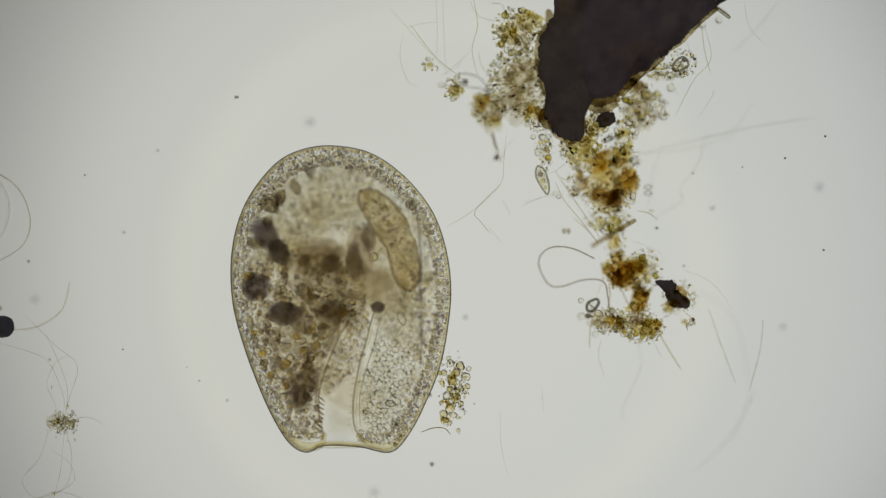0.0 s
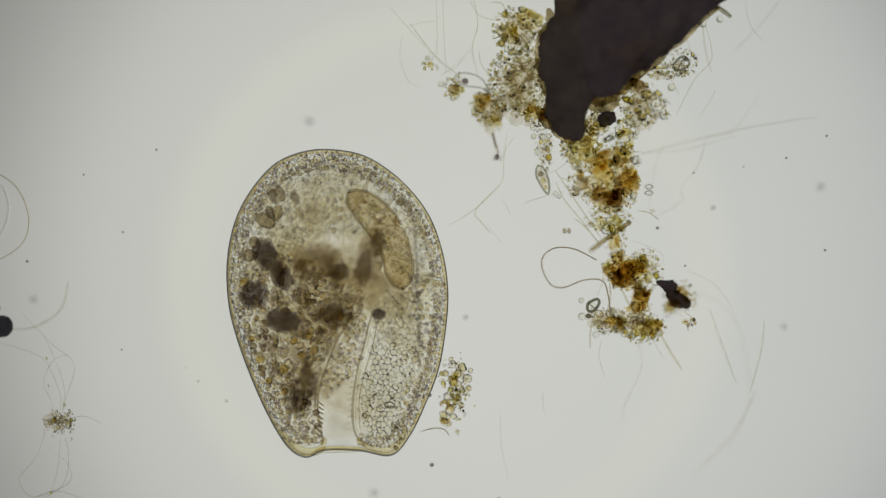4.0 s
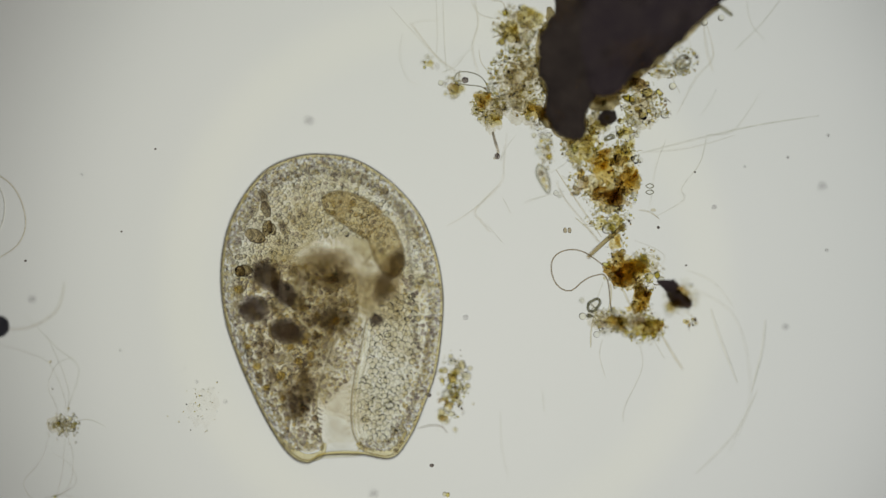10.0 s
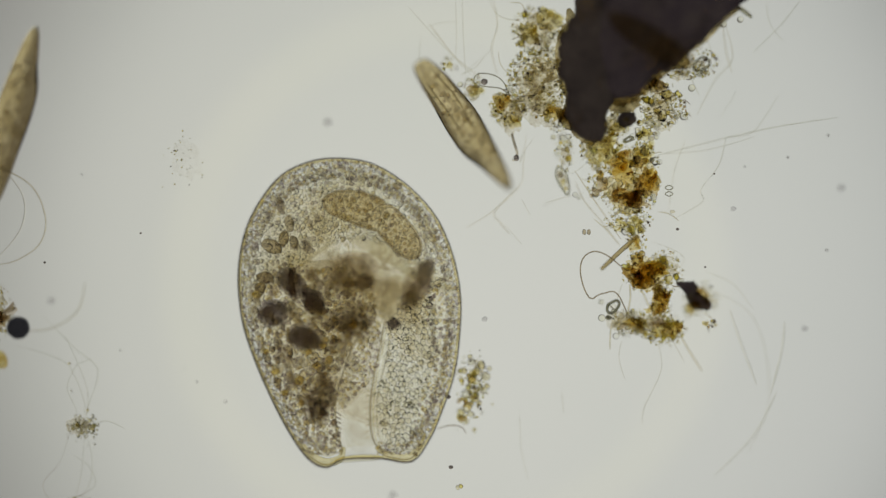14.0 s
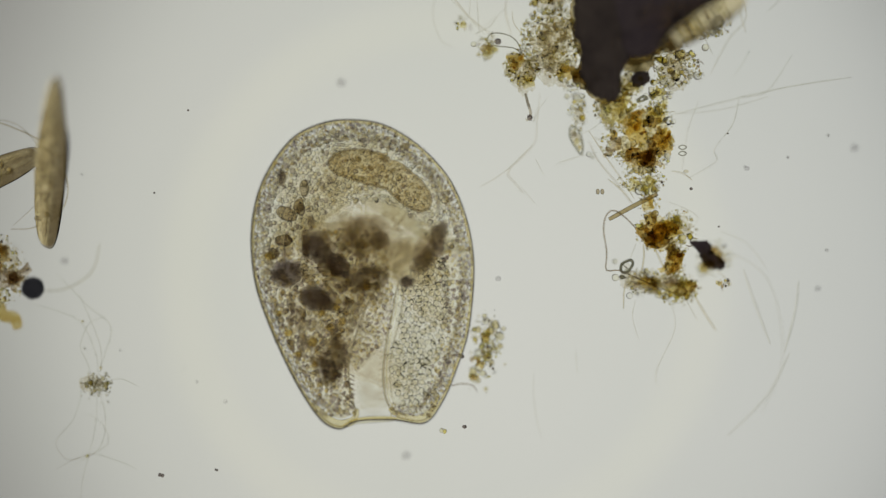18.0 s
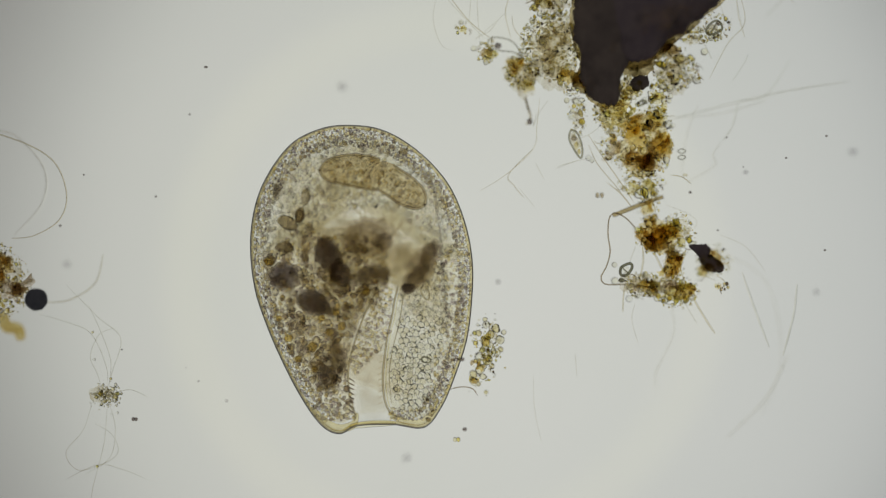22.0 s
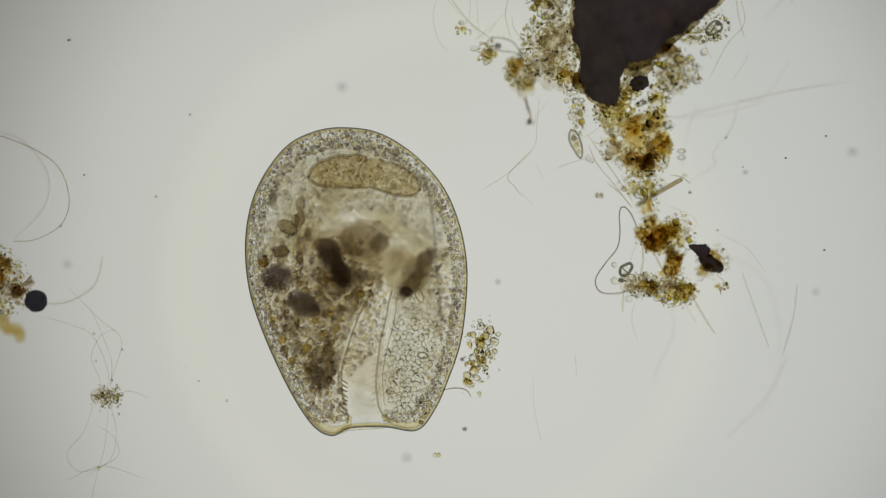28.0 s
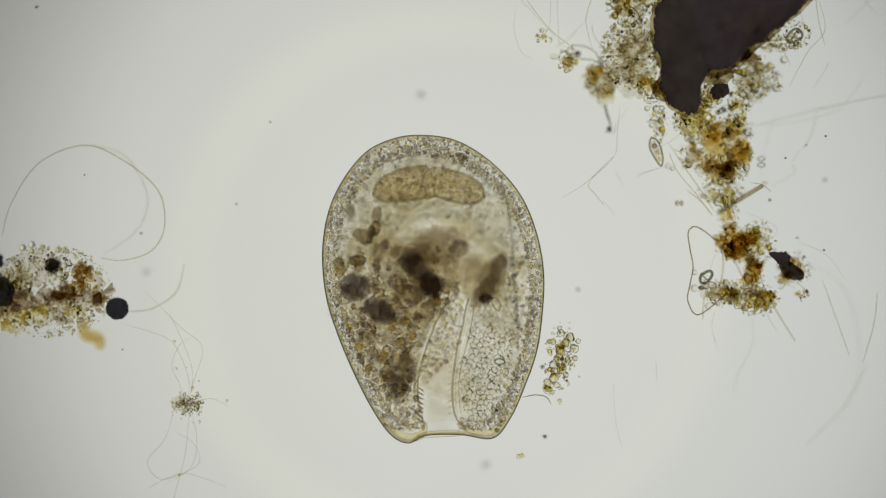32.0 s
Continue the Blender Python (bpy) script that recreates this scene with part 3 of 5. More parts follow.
def vacuoles():
    """Food vacuoles: name, size, material, and where they drift (seconds: right, down, turn)."""
    made = []

    def vac(material, rx, ry, z, seed, rows, label="", rough=0.25):
        clear = material is M_VAC_RING
        ob = part("food_vacuole", lump(rx, ry, min(rx, ry, 9) * 0.8, min(rough, 0.14), seed, 4, 1.3) if clear else nested(rx * 1.08, ry * 1.08, min(min(rx, ry) * 0.7, 8), rough * 0.8, seed, 4, 1.5), material, body, label=label)
        made.append((ob, 17 + z * 0.25, rows))

    # the long black one is a chain of two lobes, given by its two ends
    ends = [(0, 452, 393, 505, 466), (3, 451, 418, 510, 500), (6, 450, 440, 515, 531), (9, 450, 460, 521, 538), (11, 450, 473, 530, 542), (13, 460, 477, 544, 548), (14, 491, 480, 577, 551), (14.5, 508, 483, 594, 553),
            (16.5, 519, 484, 605, 551), (17, 522, 480, 609, 547), (17.5, 530, 437, 617, 505), (18, 535, 420, 621, 490), (20, 548, 428, 626, 503), (22, 564, 428, 614, 505), (24, 575, 428, 605, 506), (29, 569, 428, 617, 506),
            (29.5, 578, 428, 628, 507), (30, 604, 431, 656, 511), (30.5, 642, 436, 696, 516), (31, 690, 440, 757, 524), (31.5, 698, 441, 766, 526), (32, 711, 443, 780, 528)]

    def along(share):
        return [(t, x0 + (x1 - x0) * share, y0 + (y1 - y0) * share, math.degrees(math.atan2(x1 - x0, y1 - y0))) for t, x0, y0, x1, y1 in ends]

    vac(M_SH_DARK, 20, 30, -76, 3, along(0.3), "long black food vacuole", 0.3)
    vac(M_SH_DARK, 17, 24, -70, 4, along(0.74), "black food vacuole", 0.34)
    rounded = [(0, 450, 508, 0), (3.5, 447, 520, 0), (6, 446, 534, 0), (9, 448, 545, 0), (13, 447, 553, 0), (14.5, 498, 556, 0), (17, 499, 543, 0), (19, 504, 491, 0),
               (23, 498, 490, 0), (28, 487, 493, 0), (29, 485, 493, 0), (30.5, 556, 499, 0), (32, 625, 509, 0)]
    vac(M_SH_DARK, 26, 23, -30, 6, rounded, "round black food vacuole", 0.18)
    second = [(0, 500, 556, 0), (3.5, 497, 566, 0), (6, 498, 577, 0), (9, 504, 585, 0), (13, 501, 594, 0), (14.5, 550, 602, 0), (17, 550, 590, 0), (19, 556, 536, 0), (23, 549, 538, 0),
              (28, 533, 540, 0), (32, 668, 552, 0)]
    vac(M_SH_DARK, 30, 20, -40, 7, [(t, x, y, -4 - 1.2 * min(t, 24)) for t, x, y, r in second], "oval dark brown food vacuole", 0.25)
    low = [(0, 532, 690, 0), (9, 530, 705, 0), (13, 530, 708, 0), (14.5, 582, 714, 0), (17, 580, 702, 0), (19, 589, 652, 0), (23, 580, 658, 0), (28, 567, 658, 0), (32, 705, 672, 0)]
    vac(M_SH_SMOKE, 25, 42, -20, 8, [(t, x, y, -18) for t, x, y, r in low], "large ragged brown food vacuole", 0.45)
    vac(M_SH_SMOKE, 14, 20, -30, 15, [(t, x - 4, y + 14, 20) for t, x, y, r in low], "brown food vacuole", 0.4)
    west = [(0, 472, 362, 0), (3.5, 468, 387, 0), (6, 462, 401, 0), (9, 452, 413, 0), (13, 446, 430, 0), (14.5, 495, 440, 0), (17, 500, 434, 0), (19, 505, 389, 0), (23, 508, 396, 0),
            (28, 506, 402, 0), (32, 640, 418, 0)]
    vac(M_VAC_RING, 19, 12, -84, 10, [(t, x, y, -25) for t, x, y, r in west], "small brown food vacuole")
    vac(M_VAC_RING, 9, 14, -84, 11, [(t, x + 22, y - 14, -10) for t, x, y, r in west], "small grey food vacuole")
    amber = [(0, 448, 430, 0), (6, 433, 462, 0), (9, 430, 475, 0), (13, 432, 488, 0), (14.5, 484, 495, 0), (17, 487, 485, 0), (19, 506, 434, 0), (23, 500, 440, 0), (28, 494, 446, 0), (32, 630, 462, 0)]
    vac(M_VAC_RING, 15, 11, -84, 12, amber, "small amber food vacuole")
    ring = [(0, 470, 392, 0), (6, 436, 445, 0), (9, 424, 470, 0), (13, 424, 505, 0), (17, 478, 503, 0), (19, 480, 463, 0), (23, 474, 462, 0), (28, 462, 462, 0), (32, 596, 466, 0)]
    vac(M_VAC_RING, 10, 10, -84, 13, ring, "small round amber food vacuole", 0.1)
    small = (([(0, 490, 352, 30), (9, 468, 347, 20), (13, 462, 356, 15), (17, 502, 368, 5), (19, 489, 326, 0), (25, 484, 345, -5), (32, 618, 376, -10)], 7, 15),
             ([(0, 520, 330, 30), (9, 470, 364, 20), (13, 477, 388, 15), (17, 528, 392, 5), (19, 540, 341, 0), (25, 535, 355, -5), (32, 665, 380, -10)], 8, 15),
             ([(0, 482, 354, 30), (9, 477, 400, 20), (13, 486, 420, 15), (17, 530, 430, 5), (19, 528, 378, 0), (25, 525, 385, -5), (32, 655, 410, -10)], 8, 12),
             ([(0, 545, 302, 30), (9, 500, 396, 20), (13, 510, 425, 15), (17, 550, 450, 5), (19, 546, 402, 0), (25, 545, 410, -5), (32, 680, 435, -10)], 7, 12),
             ([(0, 726, 362, 0), (9, 686, 341, 0), (13, 672, 327, 0), (17, 716, 318, 0), (19, 716, 265, 0), (25, 712, 268, 0), (32, 818, 276, 0)], 8, 7))
    for k, (rows, rx, ry) in enumerate(small):
        vac(M_VAC_RING if k % 3 else M_SH_SMOKE, rx, ry, -84, 20 + k, rows)
    right = [(0, 637, 446, 10), (3, 648, 452, 6), (6, 671, 472, -20), (9, 688, 486, -16), (11, 693, 497, -12), (13, 704, 502, -20), (14.5, 756, 508, -28), (17, 757, 497, -30), (17.5, 760, 455, -30), (18, 762, 440, -30), (19, 763, 446, -28),
             (20, 757, 452, -28), (24, 741, 486, -33), (28, 738, 486, -33), (29, 737, 486, -33), (30, 774, 488, -30), (32, 868, 496, -26)]
    vac(M_SH_GREY, 22, 40, -20, 30, right, "smoky grey food vacuole", 0.4)
    vac(M_SH_SMOKE, 14, 32, 10, 36, [(t, x - 12, y + 20, a - 6) for t, x, y, a in right], "long smoky food vacuole", 0.35)
    vac(M_SH_SMOKE, 13, 22, -6, 31, [(t, x + 14, y - 26, a) for t, x, y, a in right])
    blue = [(0, 668, 545, 0), (9, 668, 566, 0), (13, 663, 570, 0), (17, 714, 563, 0), (18, 720, 500, 0), (19, 721, 505, 0), (23, 722, 514, 0), (28, 718, 518, 0), (29, 718, 518, 0), (32, 858, 530, 0)]
    vac(M_SH_DARK, 12, 10, 18, 32, blue, "small blue-black food vacuole")
    core = [(0, 600, 560, 0), (9, 600, 572, 0), (13, 600, 575, 0), (17, 652, 566, 0), (19, 662, 500, 0), (23, 668, 497, 0), (28, 625, 500, 0), (32, 762, 512, 0)]
    vac(M_SH_SMOKE, 30, 20, -8, 33, [(t, x - 8, y - 6, 8) for t, x, y, a in core], "brown food vacuole", 0.4)
    dome = [(0, 560, 455, 0), (6, 556, 467, 0), (9, 570, 471, 0), (11, 584, 474, 0), (13, 590, 478, 0), (14, 622, 480, 0), (14.5, 638, 481, 0), (17, 636, 474, 0), (17.5, 640, 430, 0), (18, 642, 414, 0), (20, 644, 418, 0), (24, 650, 420, 0),
            (29, 640, 422, 0), (30, 676, 424, 0), (31, 752, 430, 0), (32, 774, 433, 0)]
    vac(M_SH_BROWN, 42, 32, -12, 34, dome, "domed brown food vacuole", 0.35)
    spot = [(0, 584, 467, 0), (6, 602, 488, 0), (11, 604, 497, 0), (13, 612, 498, 0), (14, 645, 500, 0), (14.5, 661, 502, 0), (17, 668, 484, 0), (17.5, 671, 442, 0), (18, 672, 426, 0), (20, 676, 428, 0), (24, 676, 430, 0), (29, 672, 430, 0),
            (30, 710, 432, 0), (31, 790, 437, 0), (32, 812, 440, 0)]
    vac(M_SH_SMOKE, 17, 15, -10, 37, spot, "small dark brown food vacuole", 0.3)
    return made


VACUOLES = vacuoles()
# the swallowed ciliate bends as it is moved: two lobes on a round joint along its middle line (seconds: places under the lens)
PREY_LONG, PREY_JOINTS = 204.0, (0.0, 0.57, 1.0)
PREY_LINES = [(0, [(633, 330), (659, 368), (694, 407), (716, 445), (726, 483), (726, 521)]), (2, [(625, 327), (651, 366), (686, 404), (708, 442), (718, 480), (718, 518)]),
              (8, [(581, 343), (616, 366), (654, 388), (689, 420), (705, 461), (698, 512)]), (14, [(565, 353), (600, 364), (641, 371), (679, 385), (711, 410), (740, 455)]),
              (20, [(570, 294), (606, 301), (644, 302), (683, 310), (714, 334), (756, 367)]), (25, [(549, 311), (590, 305), (628, 299), (667, 311), (705, 331), (742, 353)]),
              (28, [(550, 311), (590, 303), (630, 297), (662, 306), (700, 320), (738, 333)]), (31, [(643, 338), (682, 328), (722, 316), (756, 319), (792, 331), (828, 342)]), (32, [(665, 341), (704, 331), (744, 319), (778, 322), (814, 334), (850, 345)])]


def prey_line(t):
    """The prey's middle line on the slide at t seconds, as places at even steps."""
    for (t0, a), (t1, b) in zip(PREY_LINES, PREY_LINES[1:]):
        if t0 <= t <= t1:
            k = (t - t0) / (t1 - t0)
            (ax, ay), (bx, by) = stage(t0), stage(t1)
            pts = [((p[0] - ax) * (1 - k) + (q[0] - bx) * k, (p[1] - ay) * (1 - k) + (q[1] - by) * k) for p, q in zip(a, b)]
            p = ring_through(pts, 200, False)
            p = np.concatenate(([p[0] * 2 - p[8]], p, [p[-1] * 2 - p[-12]]))
            run = np.concatenate(([0], np.cumsum(np.linalg.norm(np.diff(p, axis=0), axis=1))))
            u = (run[-1] - PREY_LONG) / 2 + np.array(PREY_JOINTS) * PREY_LONG
            return np.column_stack((np.interp(u, run, p[:, 0]), np.interp(u, run, p[:, 1])))


def prey_width(f):
    return float(np.interp(f, (0, 0.02, 0.05, 0.1, 0.2, 0.32, 0.46, 0.56, 0.63, 0.72, 0.82, 0.9, 0.95, 0.985, 1), (0.5, 9, 15, 21, 26, 29, 29.5, 26.5, 25.5, 26.5, 25, 21, 16, 9, 0.5)))


def prey_lobe(i):
    """A lobe's sides, its round head and the cup in which the next lobe turns."""
    f0, f1 = PREY_JOINTS[i], PREY_JOINTS[i + 1]
    sag = (lambda f: 34 * f * (0.57 - f)) if i == 0 else (lambda f: 14 * (f - 0.57) * (1 - f))
    stop = f1 - (0.4 * prey_width(f1) / PREY_LONG if i == 0 else 0)
    sides = []
    for s in (1, -1):
        sides.append([(f * PREY_LONG, sag(f) * 2 + s * prey_width(f) * (1 + 0.05 * noise.noise(Vector((f * 15, 7 * s, i))))) for f in np.linspace(f0, stop, 18)])
    x, w, turns = PREY_JOINTS[1] * PREY_LONG, prey_width(PREY_JOINTS[1]), np.linspace(0.42, math.pi - 0.42, 11)
    if i:
        return sides[0], sides[1], [(x - w * math.sin(a), -w * math.cos(a)) for a in turns]
    return sides[0], sides[1], [(x - w * 1.012 * math.sin(a), w * 1.012 * math.cos(a)) for a in turns]


PREY = []
for i in range(2):
    side, under, arc = prey_lobe(i)
    outline = arc + side + under[::-1] if i else side + arc + under[::-1]
    ob = part("prey_lobe", pillow(outline, 6, 200, 8, 0.4, i + 3), M_PREY, body, label="golden rear lobe of the swallowed ciliate" if i else "golden front lobe of the swallowed ciliate")
    PREY.append(ob)
    edge = side + under[::-1] if i else under[::-1] + side
    part("skin", tube([(x, y, 1) for x, y in edge], 2.3, 150, 8, 0.7), M_PREY_SKIN, ob, label="thin dark skin")
    if i:
        part("skin", tube([(x, y, 1) for x, y in arc], 1.2, 60, 8, 0.4), M_PREY_SKIN, ob)
    q = packed(np.random.default_rng(i + 40), outline, 8.5, 0, 0.9, 0.5)
    q = np.column_stack((q, np.random.default_rng(i).uniform(-4, 8, len(q))))
    tagged(part("grain_dust", swarm(q, np.random.default_rng(i + 4).uniform(1.2, 3.4, len(q)), seed=i + 30, shapes=SMOOTH), M_PREY_GRAIN, ob, label="fine golden grains"), kind="stuff")
OIL = part("oil_droplet", lump(8.5, 8.5, 8.5, 0.04, 2, 3), M_BUBBLE, body, label="bright golden oil droplet")
SHELLS = [part("swallowed_shell", tube([(-9, -1, 0), (-5, 4, 0), (3, 5, 0), (9, 1, 0), (5, -4, 0), (-4, -5, 0)], 1.3, 40, 7, closed=True), M_SHELL, body, (103, -177, 9), "thin swallowed algal shell", -10.0),
          part("swallowed_shell", tube([(-12, 0, 0), (-7, 6, 0), (5, 7, 0), (13, 2, 0), (6, -4, 0), (-6, -5, 0)], 1.1, 40, 7, closed=True), M_FOLD, body, (112, -26, 16), "thin swallowed algal shell", -70.0)]

# ---- debris ----
SEED_MESH = [mesh("granule", *lump(1, 1, 1, r, s, 2), M_GRANULE) for r, s in ((0.15, 1), (0.4, 2), (0.6, 3), (0.8, 7))]
BUBBLE_MESH = mesh("bubble", *lump(1, 1, 0.8, 0.3, 4, 3, 1.4), M_BUBBLE)
DROP_MESH = mesh("droplet", *lump(1, 1, 1, 0.03, 4, 3), M_CLEARBALL)


# how high the middle of each clump stands over the slide, by its seed
LEVELS = {1: 84, 2: 68, 3: 84, 4: 54, 5: 78, 6: 82, 7: 76, 8: 56, 9: 56, 10: 70, 11: 54, 12: 58, 13: 64, 14: 64, 15: 62, 16: 62, 17: 60, 18: 68, 19: 72, 20: 70, 21: 84, 22: 84, 23: 84, 33: 78, 35: 72, 36: 80}


def debris(x, y, rx, ry, label, lumps, big=12, small=150, seed=0, height=56, sizes=(3.2, 6.6), drops=3, name="debris_clump"):
    """A clump of detritus: lumps are (material, dx, dy, rx, ry), dx and dy right and down from its middle."""
    rng, torn = np.random.default_rng(seed + 100), np.random.default_rng(seed + 700)
    ob = thing(name, at(x, y, 0), label, "debris", "debris in the water")
    level = LEVELS.get(seed, height * 1.27)
    for k, (material, dx, dy, lx, ly) in enumerate(lumps):
        z = level - 10 + 9 * math.sin(k * 2.1)
        part("flake", shard(torn, lx * 1.08, ly * 1.08, 5, 80), material, ob, (dx, -dy, z), turn=torn.uniform(-15, 15))
        for j in range(2 + int(lx * ly > 260) + int(lx * ly > 600)):
            q, w, u = torn.uniform(0, 6.3), torn.uniform(0.3, 0.95), torn.uniform(0.25, 0.55)
            part("scrap", shard(torn, lx * u, ly * u * torn.uniform(0.6, 1.2), 3), material, ob, (dx + lx * w * math.cos(q), -dy + ly * w * math.sin(q), z + torn.uniform(3, 16)), turn=torn.uniform(0, 180))

    def spot(spread=1.0):
        a, r = rng.uniform(0, 2 * math.pi), math.sqrt(rng.uniform(0.02, 1)) * spread
        return (rx * r * math.cos(a), ry * r * math.sin(a), level + rng.uniform(-16, 18))

    for k in range(big):
        d = sizes[0] * 0.75 + (sizes[1] * 1.15 - sizes[0] * 0.75) * rng.uniform() ** 2.2
        shared("granule", SEED_MESH[k % 4], ob, spot(1.05), (d * rng.uniform(0.8, 1.5), d * rng.uniform(0.6, 1.0), d * 0.7), rng.uniform(0, 6))
    for k in range(2 + big // 5):
        x, y, z = spot(1.1)
        a, d = rng.uniform(0, 6.3), rng.uniform(5, 15)
        u, w = np.array((math.cos(a), math.sin(a), 0.1)) * d, np.array((-math.sin(a), math.cos(a), 0)) * d * rng.uniform(-0.6, 0.6)
        part("fibre", tube([(0, 0, 0), tuple(u * 0.5 + w), tuple(u + w * 0.4), tuple(u * 1.3 - w)], rng.uniform(0.6, 1.1), 14, 6), M_LOOP if k % 2 else M_THREAD_DARK, ob, (x, y, z))
    for k in range(drops):
        shared("droplet", DROP_MESH, ob, spot(1.15), rng.uniform(4, 6.5))
    if small:
        small = int(small * 1.35)
        p = np.array([spot(1.2) for _ in range(small)])
        tagged(part("grain_dust", swarm(p, 0.75 + 1.9 * rng.uniform(0, 1, small) ** 1.8, seed=seed), M_GRAINS, ob), kind="stuff")
    return ob


def flake_thing(name, outline, height, z, material, label, category="debris", wobble=9, seed=0, group=""):
    o = np.array(outline, float)
    c = o.mean(0)
    pts = [((q[0] - c[0]), -(q[1] - c[1])) for q in o]
    return single(name, pillow(pts, height, 220, 12, wobble, seed, 0.35), material, at(c[0], c[1], z), label, category, group)


def upper_debris():
    mass = thing("detritus_mass", at(1100, 60, 0), "large opaque black lump of detritus", "debris")
    for k, (outline, height, z, material) in enumerate((
            ([(978, -60), (974, 24), (955, 62), (947, 88), (948, 140), (960, 172), (958, 204), (966, 228), (984, 250), (1008, 259), (1025, 248), (1028, 214), (1036, 196), (1052, 150), (1090, 20), (1110, -80), (1050, -140)], 24, 92,
             M_BROWNBLACK),
            ([(1020, -130), (1010, 20), (1004, 90), (1020, 150), (1040, 182), (1064, 178), (1086, 172), (1108, 148), (1138, 130), (1168, 106), (1204, 76), (1238, 40), (1262, 18), (1292, 0), (1370, -50),
              (1300, -120), (1150, -150)], 28, 100, M_BLACK))):
        part("slab", pillow([(x - 1100, 60 - y) for x, y in outline], height, 420, 12, 6, k + 4, 0.35), material, mass, (0, 0, z))
    for k, (outline, z) in enumerate((
            ([(1024, 150), (1028, 190), (1046, 206), (1068, 204), (1090, 194), (1100, 170), (1130, 142), (1110, 130), (1060, 140)], 78),
            ([(1030, 160), (1034, 186), (1056, 198), (1080, 188), (1092, 168), (1076, 150)], 88),
            ([(1086, 150), (1092, 180), (1102, 172), (1118, 152), (1146, 132), (1174, 106), (1208, 78), (1242, 42), (1266, 22), (1240, 16), (1170, 70)], 92),
            ([(952, 60), (942, 92), (944, 140), (956, 172), (956, 206), (972, 240), (1000, 262), (1022, 252), (1030, 214), (1000, 150), (980, 80)], 72),
            ([(966, 20), (958, 44), (952, 66), (966, 72), (984, 40)], 66), ([(958, 196), (944, 206), (952, 222), (972, 236), (986, 226)], 62))):
        part("fringe", pillow([(x - 1100, 60 - y) for x, y in outline], 5, 260, 6, 7, k + 14, 0.35), M_FRINGE, mass, (0, 0, z), "translucent brown torn fringe")
    flake_thing("detritus_lump", [(1060, 204), (1068, 196), (1080, 193), (1091, 198), (1091, 210), (1082, 218), (1068, 221), (1059, 214)], 10, 80, M_BROWNBLACK, "small brown-black lump of detritus", wobble=4, seed=6)
    flake_thing("detritus_lump", [(1118, 142), (1132, 138), (1149, 147), (1147, 160), (1130, 163), (1119, 156)], 8, 58, M_SHADE, "small grey-brown translucent lump of detritus", wobble=5, seed=9)
    flake_thing("detritus_lump", [(1121, 144), (1134, 141), (1145, 150), (1140, 160), (1126, 158)], 5, 62, M_SHADE, "small grey-brown translucent lump of detritus", wobble=5, seed=11)
    flake_thing("detritus_chunk", [(1164, 500), (1180, 494), (1196, 498), (1206, 516), (1222, 530), (1218, 546), (1196, 544), (1184, 532), (1176, 512)], 14, 86, M_BLACK,
                "jagged black chunk of detritus with amber crumbs", wobble=6, seed=7)
    debris(1194, 521, 26, 24, "brown crumbs fringing the black chunk", [(M_RUST, -2, 2, 21, 18), (M_AMBER, -12, 13, 11, 9)], 4, 70, 34, 80, (2, 4.5), 0)
    debris(1175, 541, 12, 8, "amber crumbs beside the black chunk", [(M_AMBER, 0, 0, 12, 9)], 3, 20, 31, 92, drops=0)
    debris(1212, 568, 14, 6, "tiny drifting amber crumbs", [(M_AMBER, -4, 0, 5, 5)], 2, 10, 32, 56, (2, 4), 0)
    for k, (outline, z, material, label) in enumerate((
            ([(884, 122), (902, 98), (930, 90), (956, 96), (964, 140), (962, 190), (950, 214), (924, 222), (900, 216), (884, 196), (876, 160)], 60, M_FILM, "cloudy tan film of slime beside the black lump"),
            ([(838, 166), (862, 164), (886, 184), (894, 210), (884, 228), (866, 238), (856, 220), (842, 196)], 50, M_FILM, "brown translucent film with a ragged tip"),
            ([(886, 52), (904, 24), (938, 18), (956, 36), (950, 70), (924, 82), (900, 84)], 78, M_FILM, "cloudy tan film under the yellow granules"),
            ([(1112, 178), (1130, 168), (1156, 184), (1166, 206), (1148, 228), (1124, 226), (1110, 204)], 52, M_FILM, "cloudy grey film among clear vesicles"),
            ([(1002, 262), (1024, 248), (1046, 256), (1050, 284), (1032, 302), (1010, 292)], 70, M_FILM, "greenish grey film under the black lump"),
            ([(1048, 280), (1075, 262), (1110, 268), (1126, 300), (1122, 330), (1104, 362), (1084, 378), (1056, 366), (1036, 342), (1030, 326), (1046, 312)], 56, M_GOLD_FILM, "olive-brown film of plant tissue"),
            ([(1074, 462), (1100, 452), (1130, 462), (1140, 490), (1126, 512), (1096, 506), (1078, 490)], 64, M_GOLD_FILM, "olive-brown film of plant tissue"),
            ([(1040, 556), (1070, 548), (1110, 560), (1150, 562), (1166, 578), (1150, 596), (1110, 592), (1072, 582), (1048, 578)], 78, M_FILM, "thin greenish film along the arc of debris"))):
        flake_thing("slime_film", outline, 4, z, material, label, wobble=7, seed=k + 40)
    debris(915, 60, 40, 36, "loose olive-yellow tuft of granules", [(M_SLIME, 0, 0, 34, 30), (M_OLIVE, 22, -20, 26, 18), (M_OLIVE, -16, 6, 16, 24)], 30, 260, 1, 56, drops=6)
    debris(914, 148, 46, 52, "tan granular slime beside the black lump", [(M_SLIME, 6, 4, 40, 46), (M_SLIME, -6, 18, 34, 30), (M_SLIME, 20, -24, 24, 20)], 26, 700, 2, 56, (2.2, 4.8), 6)
